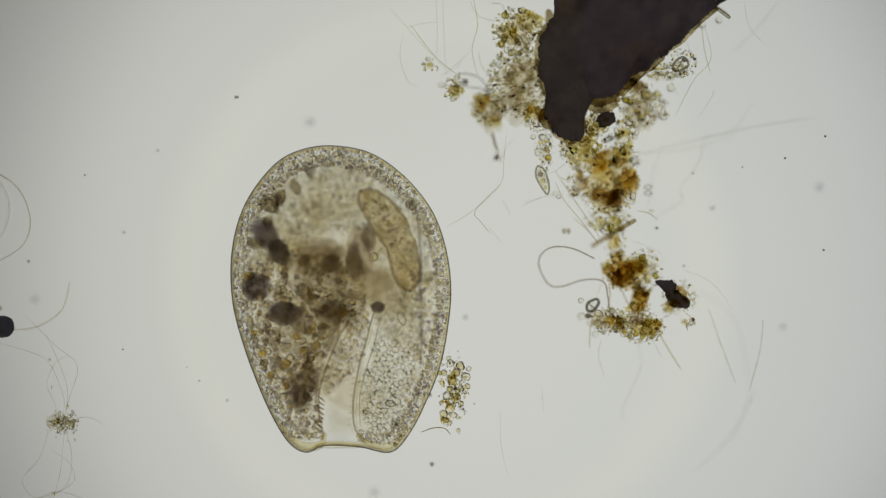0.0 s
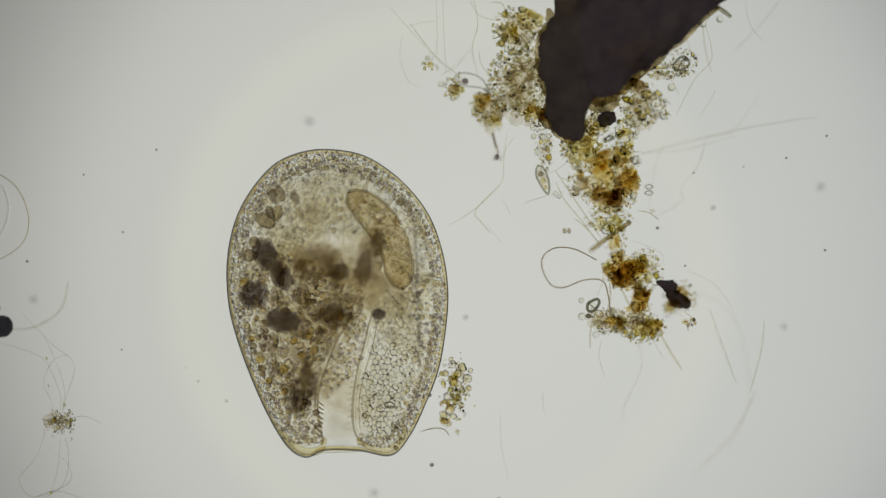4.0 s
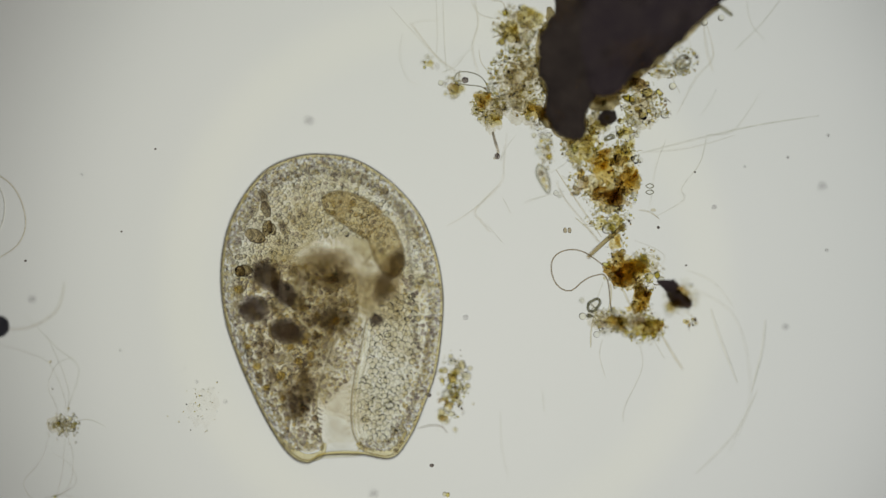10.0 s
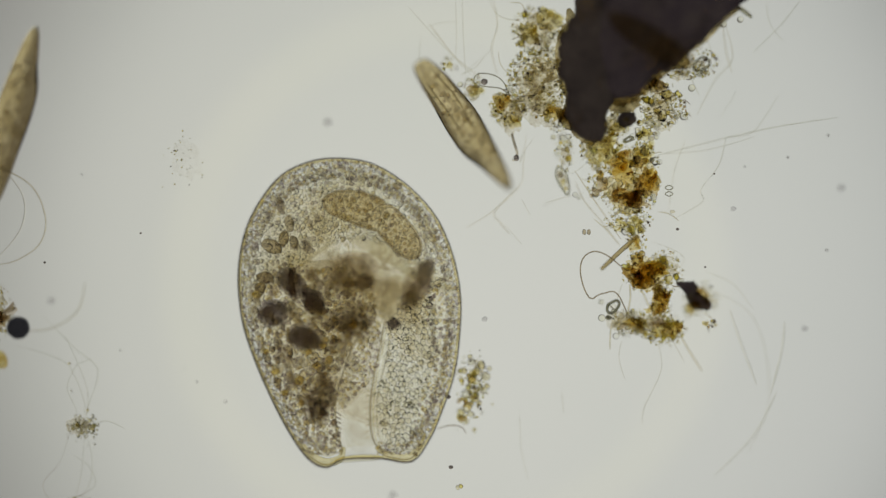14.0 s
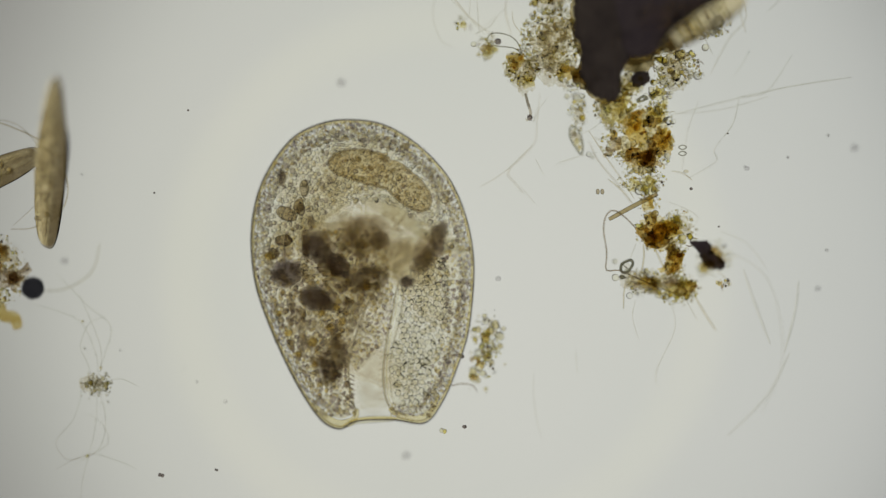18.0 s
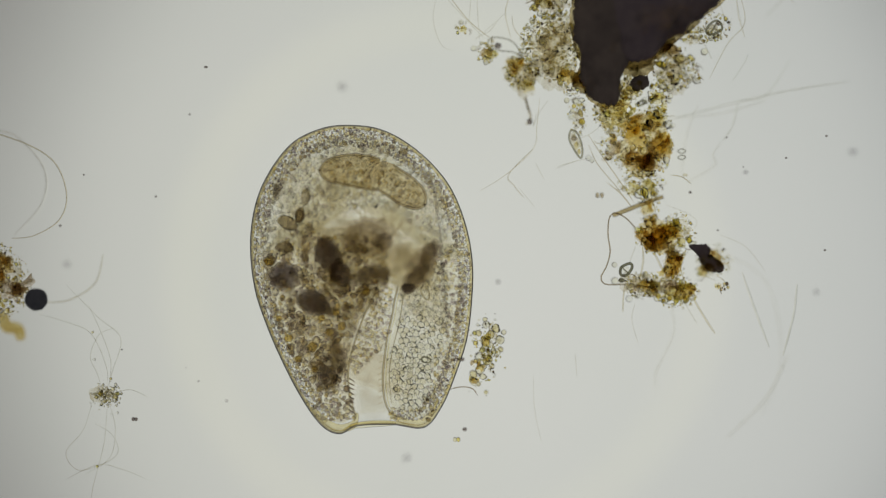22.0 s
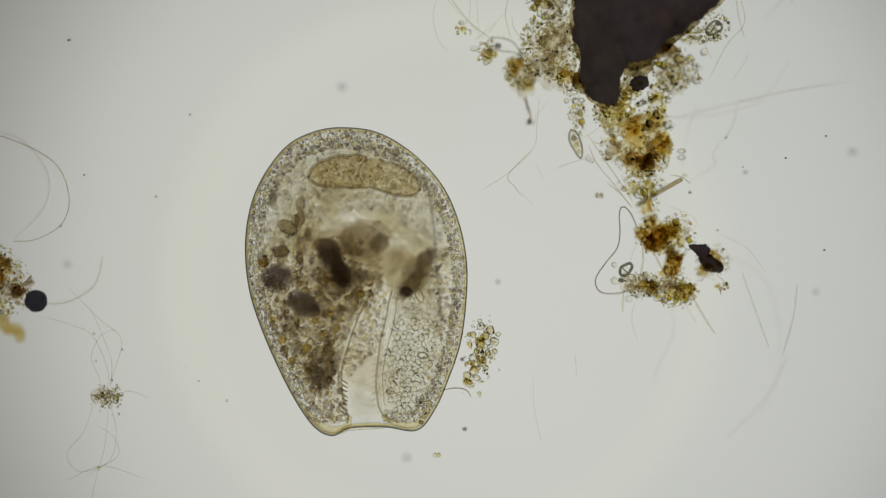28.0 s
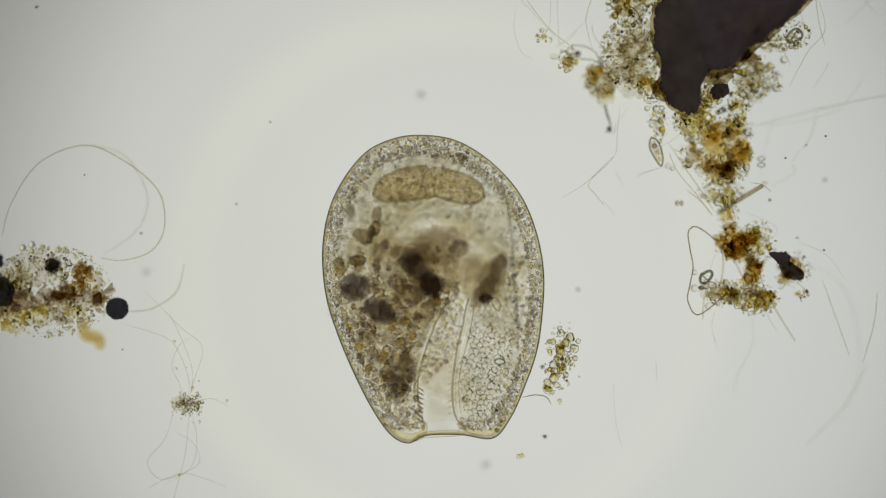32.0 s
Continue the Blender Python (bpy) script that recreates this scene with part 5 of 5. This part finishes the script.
def left_mass():
    """Debris raft that comes in from the side with a black ball at its tip."""
    ob = debris(-100, 545, 92, 68, "large brown debris raft with a black ball at its tip",
                [(M_RUST, 57, -29, 18, 24), (M_SHADE, 52, -22, 13, 15), (M_SLIME, 70, -18, 22, 28), (M_SLIME, -30, -40, 52, 36), (M_DUSK, -10, 12, 50, 18), (M_DUSK, 62, 12, 42, 18), (M_DUSK, 24, 0, 32, 20),
                 (M_OLIVE, -60, 50, 32, 26), (M_OLIVE, -26, 38, 30, 18), (M_SLIME, -76, -10, 44, 44), (M_OLIVE, 46, 32, 26, 14), (M_DUSK, -70, 14, 40, 30), (M_SLIME, 20, 30, 50, 24), (M_SHADE, 60, -40, 16, 14), (M_RUST, 46, -10, 18, 12), (M_SHADE, 30, 4, 28, 12), (M_SHADE, 84, 14, 20, 12)],
                84, 900, 50, 60, (2, 5.6), drops=12, name="debris_raft")
    part("black_ball", lump(20, 19.5, 18, 0.08, 3, 4), M_INK, ob, (121, -29, 94), "round black ball")
    for x, y, r in ((0, 46, 14), (-104, 56, 16), (-98, 0, 30)):
        part("dark_core", lump(r, r, r * 0.8, 0.3, int(r), 3), M_INK, ob, (x, y, 56), "blue-black kernel")
    part("amber_hook", tube([(50, -50, 40), (54, -78, 30), (74, -84, 26), (80, -104, 24)], 11, 30, 10, 0.6), M_AMBER, ob, label="amber hooked flake")
    for x, y, r in ((-52, 78, 6), (-36, 72, 5), (-36, 84, 6), (10, 74, 5), (22, 76, 4), (50, 52, 5), (-18, 80, 4)):
        shared("granule", SEED_MESH[0], ob, (x, y, 62), r)
    tips = [[(90, 60, 74), (130, 56, 74), (180, 74, 74), (202, 118, 74), (190, 180, 74), (130, 232, 72), (60, 260, 70), (-20, 230, 68), (-70, 160, 66), (-88, 100, 66)],
            [(90, 66, 50), (150, 110, 50), (168, 170, 50), (130, 240, 50), (70, 262, 50)], [(130, -34, 100), (180, -30, 100), (226, 0, 100), (240, 50, 100)]]
    for k, pts in enumerate(tips):
        LOOPS.append(part("thread", tube(pts, 1.3 if k != 1 else 1.6, 90, 8, 0.5), M_THREAD_DARK if k != 1 else M_THREAD, ob))
    return ob


LEFT = left_mass()


def lower_tangle():
    ob = thing("thread_tangle", at(131, 746, 0), "tangle of fine threads with small grains caught in it", "thread tangle")
    rng = np.random.default_rng(8)
    part("flake", lump(18, 14, 9, 0.4, 4, 3), M_SLIME, ob, (-12, 2, 80))
    part("flake", shard(rng, 12, 10, 4), M_FILM, ob, (8, 2, 84))
    for x, y, r in ((-12, 4, 4.5), (-20, -2, 3.5), (10, 12, 3.5), (14, -2, 4.5), (18, 4, 3.5), (-4, -10, 3)):
        shared("granule", SEED_MESH[2], ob, (x, y, 80), r)
    p = np.array([(rng.normal(-2, 11), rng.normal(0, 10), 80 + rng.uniform(-9, 9)) for _ in range(150)])
    tagged(part("grain_dust", swarm(p, rng.uniform(0.9, 2.6, 150), seed=4), M_GRANULE, ob), kind="stuff")
    for pts in ([(-2, 8, 80), (10, 45, 80), (24, 102, 82), (-16, 139, 82), (-73, 196, 78)], [(-4, 8, 80), (0, 45, 80), (-26, 107, 82), (-64, 128, 84), (-120, 144, 88)], [(2, 6, 80), (6, 60, 78), (-10, 110, 80), (-34, 160, 76)],
                [(-26, -8, 80), (-42, -60, 80), (-73, -101, 80), (-47, -132, 80), (16, -106, 82), (10, -70, 82), (-21, -49, 82)], [(0, -18, 80), (-5, -80, 80), (-16, -127, 80), (-26, -164, 78), (-30, -200, 76)],
                [(-73, -148, 76), (-16, -122, 80), (31, -132, 78), (68, -148, 74)], [(-6, 4, 80), (-18, 40, 80), (-30, 70, 78), (-14, 108, 78), (14, 120, 78)], [(4, -14, 80), (14, -60, 78), (4, -110, 78), (-40, -140, 78)],
                [(10, 4, 78), (40, 10, 72), (70, -4, 66)]):
        part("thread", tube(pts, 0.8, 50, 6, 0.4), M_THREAD, ob)
    for x, y in ((-26, 112), (-23, 64), (18, -30), (-18, -125), (6, 30)):
        part("speck", lump(2.6, 2.6, 2.6, 0.3, int(x + 99), 2), M_GRANULE, ob, (x, y, 80))
    return ob


TANGLE = lower_tangle()


def swimmer():
    ob = thing("small_ciliate", at(-900, 441, FOCUS), "slender golden cigar-shaped swimming ciliate", "ciliate", "swimming ciliates")
    shape = [(155, 4), (148, 16), (112, 22), (60, 25), (0, 29), (-50, 28), (-92, 17), (-126, 10), (-152, 3), (-154, -6), (-128, -14), (-70, -22), (0, -28), (60, -25), (112, -20), (148, -10)]
    shape = [(x * 1.04, y * 1.12) for x, y in shape]
    part("skin", pillow(shape, 24, 110, 16), M_SWIM_SKIN, ob, label="thin clear skin")
    part("cytoplasm", pillow([(x * 0.965, y * 0.9) for x, y in shape], 14, 90, 9, 2, 2), M_SWIMMER, ob, label="golden granular cytoplasm")
    part("gullet", tube([(148, 4, 8), (120, 6, 12), (80, 2, 12), (30, -4, 12), (-16, -10, 10)], 5, 40, 9, 0.3), M_SH_SMOKE, ob, label="long darker oral groove")
    for k in range(9):
        part("vacuole", lump(5 + k % 3, 5 + k % 2, 5, 0.2, k, 2), M_SH_SMOKE, ob, (-100 + k * 22, 10 * math.sin(k * 2.2), 6))
    rng = np.random.default_rng(3)
    for k, (x, y) in enumerate(packed(rng, shape, 21, 0, 0.78, 0.5)):
        r = rng.uniform(3, 6.5)
        part("vesicle", lump(r, r * 0.85, r * 0.7, 0.2, k, 2, 1.5), M_FOOD, ob, (x, y, rng.uniform(6, 16)), turn=rng.uniform(0, 180))
    part("stripe", tube([(140, -6, 14), (90, -10, 16), (40, -14, 16), (-30, -8, 14), (-90, 0, 10)], 1.5, 50, 8, 0.4), M_FOLD, ob, label="fine clear lengthwise stripe")
    part("stripe", tube([(130, 12, 14), (80, 14, 16), (20, 12, 16), (-50, 14, 14), (-110, 4, 10)], 1.4, 50, 8, 0.4), M_FOLD, ob, label="fine clear lengthwise stripe")
    p = packed(rng, shape, 13, 0, 0.84, 0.6)
    p = np.column_stack((p, rng.uniform(2, 8, len(p))))
    tagged(part("grain_dust", swarm(p, rng.uniform(1.2, 3.0, len(p)), seed=9), M_VESICLE, ob), kind="stuff")
    return ob


SWIM_A = swimmer()
def hidden_swimmer():
    ob = thing("small_ciliate", at(1150, -300, 140), "plump pale ciliate feeding beside the black lump", "ciliate", "swimming ciliates")
    shape = [(84, 3), (78, 14), (56, 20), (20, 23), (-20, 22), (-56, 17), (-84, 6), (-86, -4), (-58, -16), (-20, -21), (20, -22), (56, -19), (78, -12)]
    part("skin", pillow(shape, 18, 90, 14), M_SWIM_SKIN, ob, label="thin clear skin")
    part("cytoplasm", pillow([(x * 0.94, y * 0.88) for x, y in shape], 9, 80, 8, 2, 4), M_SWIM_PALE, ob, label="golden granular cytoplasm")
    return ob


SWIM_C = hidden_swimmer()
SWIM_B = copy_thing(SWIM_A, Matrix.Translation(at(-900, 900, FOCUS)))


def speck(name, x, y, r, z, material, label):
    return single(name, lump(r, r * 0.9, r * 0.8, 0.25, int(x), 2), material, at(x, y, z), label, "speck", "drifting specks")


def specks():
    for x, y, r, z in ((547, 214, 9, 10), (1165, 403, 3, 60), (824, 562, 5.5, 50), (1390, 579, 6, 20), (1455, 330, 8, 9), (1264, 367, 5.2, 48), (764, 824, 4, 60), (662, 874, 8, 9),
                       (1230, 305, 2, 60), (275, 264, 2, 60), (215, 410, 2, 60), (45, 462, 2.5, 60), (58, 530, 7, 8), (1214, 470, 2, 60), (760, 700, 4, 60)):
        speck("speck", x, y, r, z, M_HAZE if r > 5 else M_VAC_DARK, "pale blurred grey speck" if r > 5 else "tiny dark speck of dust")
    # dust that stays before the lens
    return [speck("lens_dust", x, y, r, 86, m, "tiny dark dust grain on the glass" if m is M_VAC_DARK else "faint pale dust grain on the glass")
            for x, y, r, m in ((1466, 240, 2.2, M_VAC_DARK), (1463, 443, 2.2, M_VAC_DARK), (1394, 279, 2, M_VAC_DARK), (1318, 295, 1.5, M_VAC_DARK), (213, 620, 1.6, M_VAC_DARK), (145, 309, 1.6, M_VAC_DARK),
                               (399, 711, 3.5, M_HAZE), (349, 676, 2.6, M_HAZE), (327, 652, 1.6, M_HAZE))]


DUST = specks()


def drifters():
    """Small cells that drift through."""
    out = []
    for rows, r in (([(0, 900, 905), (4.5, 880, 880), (6, 848, 856), (7.5, 815, 862), (9, 800, 880), (11, 780, 865), (13, 775, 850), (14.5, 830, 868), (17, 795, 842), (18, 784, 763), (18.5, 790, 790), (19, 811, 818), (20, 773, 820),
                       (21, 770, 785), (22, 808, 780), (23, 824, 808), (24, 796, 827), (25, 756, 828), (28, 773, 808), (29, 768, 818), (30, 790, 835), (31, 871, 796), (32, 921, 810)], 6),
                    ([(0, 416, 170), (2, 325, 70), (3, 250, 20), (4, 220, -40), (32, 240, -60)], 3.5), ([(0, 240, 905), (17, 240, 905), (18.5, 300, 840), (19, 261, 786), (20, 235, 772), (21, 228, 768), (23, 255, 726), (24, 280, 772), (25, 310, 836), (26, 340, 905), (32, 400, 960)], 5),
                    ([(0, 380, 950), (17.8, 380, 900), (18.5, 392, 540), (19, 396, 499), (19.5, 440, 360), (20, 469, 190), (20.5, 460, 137), (21, 420, 100), (22.5, 330, 130), (23, 285, 136), (25, 200, 110), (28, 118, 69), (32, 60, 10)], 3)):
        ob = thing("drifting_cell", at(rows[0][1], rows[0][2], FOCUS), "tiny yellow-green twin cell adrift" if r > 5.5 else "tiny dark twin cell adrift in the water", "algal cell", "drifting specks")
        for s in (1, -1):
            part("half", lump(r * 0.6, r * 0.75, r * 0.6, 0.1, 3, 2), M_GRANULE if r > 5.5 else M_VAC_DARK, ob, (s * r * 0.5, 0, 0))
        out.append((ob, rows))
    return out


DRIFT = drifters()


def speck_cloud():
    """A loose swarm of very fine grains that drifts by."""
    rng = np.random.default_rng(21)
    ob = thing("speck_cloud", at(420, 820, FOCUS), "loose drifting swarm of tiny pale grains", "specks", "drifting specks")
    p = np.array([(rng.normal(0, 18), rng.normal(0, 22), rng.uniform(-6, 6)) for _ in range(46)])
    tagged(part("grain_dust", swarm(p, rng.uniform(0.7, 1.6, 46), seed=2), M_GRAINS, ob), kind="stuff")
    part("film", lump(26, 30, 3, 0.5, 5, 3), M_PALE_FILM, ob, (4, 0, -8))
    return [(ob, [(0, 480, 980), (8.5, 432, 850), (9, 420, 820), (9.5, 385, 790), (10, 355, 720), (11, 340, 560), (12, 345, 400), (13, 358, 292), (14.5, 290, 285), (17, 165, 262), (17.4, 110, 240), (17.9, -70, 180), (19, -150, 160), (32, -200, 100)])]


DRIFT += speck_cloud()

# ---- what moves ----
BODY_ROWS = [(0, 600, 530, -4), (3, 596.5, 535, -3.1), (6, 592.5, 540, -2), (9, 588.5, 544, -1), (13, 585, 548.5, -0.3), (17, 584, 552, 0), (19, 583, 554, 0), (23, 580, 557, 0.2), (28, 571, 560.5, -0.4), (32, 564.5, 560.5, -0.8)]


def body_at(t):
    for a, b in zip(BODY_ROWS, BODY_ROWS[1:]):
        if a[0] <= t <= b[0]:
            k = (t - a[0]) / (b[0] - a[0])
            x, y, r = (a[i] + (b[i] - a[i]) * k for i in (1, 2, 3))
            return Matrix.Translation(at(x, y, BODY_Z)) @ pose(0, 0, 0, 0, 0, r)


def seen(t, x, y, z, turn=0.0):
    """The pose on the slide of something that stands at (x, y) under the lens at t seconds."""
    sx, sy = stage(t)
    return Matrix.Translation(at(x - sx, y - sy, z)) @ pose(0, 0, 0, 0, 0, turn)


def motions():
    walk(lamp_field, [(t, pose((LAMP_SIDE - x) * UM, (y - LAMP_DOWN) * UM, -LAMP_DEPTH * UM)) for t, x, y, f in STAGE])
    # the disc with the painted ring of light keeps under the lens
    walk(light_ring_disc, [(t, pose((6 - x) * UM, (y - 63) * UM, -175 * UM)) for t, x, y, f in STAGE])
    for ob in DUST:
        p = ob.location.copy()
        walk(ob, [(t, Matrix.Translation(p + Vector((-x * UM, y * UM, 0)))) for t, x, y, f in STAGE])
    walk(body, [(t, body_at(t)) for t, *_ in BODY_ROWS])
    for ob, z, rows in VACUOLES:
        walk(ob, [(t, body_at(t).inverted() @ seen(t, x, y, BODY_Z + z, r)) for t, x, y, r in rows])
    times = [float(t) for t in range(33)]
    lines = [prey_line(t) for t in times]
    for i, ob in enumerate(PREY):
        rows = []
        for t, p in zip(times, lines):
            p = [at(*q, BODY_Z + 5) for q in p]
            way = p[1] - p[0] if i == 0 else p[2] - p[1]
            pivot, x = p[1], PREY_JOINTS[1] * PREY_LONG * UM
            rows.append((t, body_at(t).inverted() @ Matrix.Translation(pivot) @ Matrix.Rotation(math.atan2(way.y, way.x), 4, "Z") @ Matrix.Translation((-x, 0, 0))))
        walk(ob, rows)
    for ob, slip in CORES:
        m = Matrix.Translation(ob.location) @ Matrix.Rotation(ob.rotation_euler.z, 4, "Z")
        walk(ob, [(t, Matrix.Translation((-k * slip * UM, 0, 0)) @ m) for t, k in ((0, 0), (14, 0), (19, 0.3), (25, 0.95), (32, 1.1))])
    oil = [(0, 660, 455), (3.5, 668, 468), (6, 672, 486), (9, 692, 505), (13, 690, 520), (14.5, 744, 526), (17, 752, 513), (19, 760, 458), (23, 756, 458), (28, 728, 466), (29, 728, 466), (30, 760, 468), (32, 869, 472)]
    walk(OIL, [(t, body_at(t).inverted() @ seen(t, x, y, BODY_Z + (14 if t < 18 else -46))) for t, x, y in oil])
    walk(SHELLS[0], [(t, pose(x * UM, y * UM, 9 * UM, 0, 0, -10)) for t, x, y in ((0, 103, -178), (3, 103, -176), (16, 108, -160), (29, 120, -130), (32, 121, -128))])
    # the raft and the tangle are nudged as a swimmer passes
    nudge = [(0, 2, 1), (6, 2, 0), (7, -2, 1), (13, 0, 0), (17, 1, 0), (18, 2, 2), (18.5, 21, 48), (19, 24, 51), (19.5, 9, 28), (20, 6, 21), (21, 5, 16), (23, 4, 17), (28, 3, 19), (32, 3.5, 19)]
    home = LEFT.location.copy()
    walk(LEFT, [(t, Matrix.Translation(home + Vector((x * UM, -y * UM, 0)))) for t, x, y in nudge])
    for ob in LOOPS[:2]:
        walk(ob, [(t, pose(0, 0, 0, 0, 0, r)) for t, r in ((0, 15), (17, 15), (18.5, 8), (20, 13), (29, 10), (30.5, 4), (32, 0))])
    drag = [(0, -7, -3), (6, -11, -6), (7, -4, -2), (9, 0, 0), (13, 0, 0), (17, -2, -1), (18, -1, -3), (18.5, 42, 31), (19, 51, 32), (19.5, 29, 16), (20, 21, 12), (21, 13, 11), (28, 14, 14), (32, 14, 14)]
    base = TANGLE.location.copy()
    walk(TANGLE, [(t, Matrix.Translation(base + Vector((x * UM, -y * UM, 0)))) for t, x, y in drag])
    side = [(0, 0, 4, 4), (3.5, 2, 6, 2), (6, 1, 0, 0), (9, 0, 1, 0), (13, 0, -2, 0), (17, -1, -2, -2), (19, 0, -2, -3), (22, 0, -1, -3), (25, -8, 4, -4), (28, -10, 2, -4), (32, -11, 1, -4)]
    rest = SIDE.location.copy()
    walk(SIDE, [(t, Matrix.Translation(rest + Vector((x * UM, -y * UM, 0))) @ pose(0, 0, 0, 0, 0, r)) for t, x, y, r in side])
    sway = [(t, curl(k)) for t, k in ((0, 0.0), (3.5, 0.12), (6, 0.5), (9, 0.8), (12, 1.0), (13, 1.1), (13.5, 1.28), (14, 1.45), (14.5, 1.55), (16.5, 1.85), (17, 1.9), (19, 2.0), (21, 2.4), (24, 3.0), (28, 4.0), (29, 4.1), (30, 4.6), (31, 5.0), (32, 5.0))]
    for i, ob in enumerate(LOOP_PARTS):
        walk(ob, [(t, curl_pose(line, i)) for t, line in sway])
    a = [(0, 1700, 1300, 138), (13.0, 1640, 1140, 138), (13.2, 1400, 930, 138), (13.3, 1297, 848, 138), (13.4, 1208, 768, 138), (13.5, 1099, 650, 134), (13.6, 986, 501, 129), (13.7, 897, 353, 123), (13.8, 863, 285, 123),
         (13.9, 844, 250, 123), (14.0, 820, 218, 123), (14.1, 800, 188, 123), (14.2, 739, 101, 128), (14.3, 634, -32, 132), (14.5, 420, -240, 140), (15.3, 140, -420, 190), (16.4, 120, -380, 240), (17.4, 150, -170, 262),
         (17.6, 160, -50, 264), (17.7, 158, 20, 265), (17.8, 153, 66, 264), (17.9, 121, 162, 260), (18.0, 89, 291, 261), (18.1, 69, 380, 262), (18.2, 56, 452, 266), (18.4, 48, 510, 272), (18.6, 50, 561, 278),
         (18.8, 64, 660, 281), (19.0, 77, 718, 283), (19.1, 91, 822, 284), (19.2, 120, 970, 284), (19.5, 160, 1260, 284), (32, 400, 1500, 284)]
    walk(SWIM_A, [(t, seen(t, x, y, FOCUS + (46 if t > 16 else 10), r) @ pose(0, 0, 0, 30 if t > 16 else 0, 28 if t < 16 else 24, 0)) for t, x, y, r in a])
    b = [(0, -200, -700, 262), (13.5, 40, -240, 258), (13.7, 38, -80, 256), (13.8, 36, 60, 256), (13.9, 26, 150, 255), (14.0, 20, 205, 254), (14.1, 4, 290, 254), (14.2, -2, 305, 254), (14.3, 6, 270, 250), (14.4, -16, 310, 240),
         (14.5, -40, 350, 230), (15.2, -260, 480, 280), (16.2, -330, 460, 350), (17.0, -260, 410, 380), (17.6, -140, 358, 382), (17.8, -110, 344, 382), (18.0, -77, 335, 382), (18.2, -12, 312, 381), (18.4, 80, 279, 380), (18.6, 161, 279, 378),
         (18.8, 259, 275, 372), (19.0, 490, 173, 380), (19.1, 610, 98, 377), (19.2, 743, 47, 374), (19.4, 1000, -70, 376), (20, 1500, -400, 378), (32, 1700, -500, 378)]
    walk(SWIM_B, [(t, seen(t, x, y, FOCUS + (4 if t > 16 else 44), r)) for t, x, y, r in b])
    c = [(0, 1130, -300, 60), (13.2, 1130, -300, 40), (13.8, 1116, 20, -20), (14.1, 1118, 78, -36), (14.3, 1122, 84, -38), (14.5, 1120, 84, -38), (16.0, 1190, 90, 20), (16.5, 1213, 90, 24), (17.0, 1212, 92, 26), (17.5, 1208, 96, 30),
         (18.0, 1186, 110, 32), (18.3, 1160, 100, -10), (18.6, 1140, 98, -40), (19.0, 1136, 95, -44), (20.0, 1122, 86, -46), (20.8, 1112, 40, -40), (21.8, 1124, -300, -10), (32, 1130, -300, 60)]
    walk(SWIM_C, [(t, Matrix.Translation(at(x, y, 140)) @ pose(0, 0, 0, 0, 0, r)) for t, x, y, r in c])
    hold = MASS.location.copy()
    walk(MASS, [(t, Matrix.Translation(hold + Vector((x * UM, 0, 0)))) for t, x in ((0, 0), (12.5, 0), (14, 1), (17.5, 3), (32, 3))])
    lean = [(0, 1088, 412, -24, 32), (6, 1079, 419, -30, 40), (8, 1077, 420, -30, 42), (13, 1064, 442, -30, 45), (14.5, 1062, 445, -28, 44), (17, 1062, 438, -12, 32), (19, 1064, 432, 0, 25), (24, 1081, 423, 4, 20), (26, 1094, 414, -8, 26), (28, 1110, 403, -20, 31), (32, 1112, 402, -22, 33)]
    walk(ROD, [(t, Matrix.Translation(at(x, y, 58)) @ pose(0, 0, 0, 0, ry, rz)) for t, x, y, ry, rz in lean])
    for ob, rows in DRIFT:
        walk(ob, [(t, seen(t, x, y, FOCUS + 8, 25 * math.sin(t))) for t, x, y in rows])


motions()
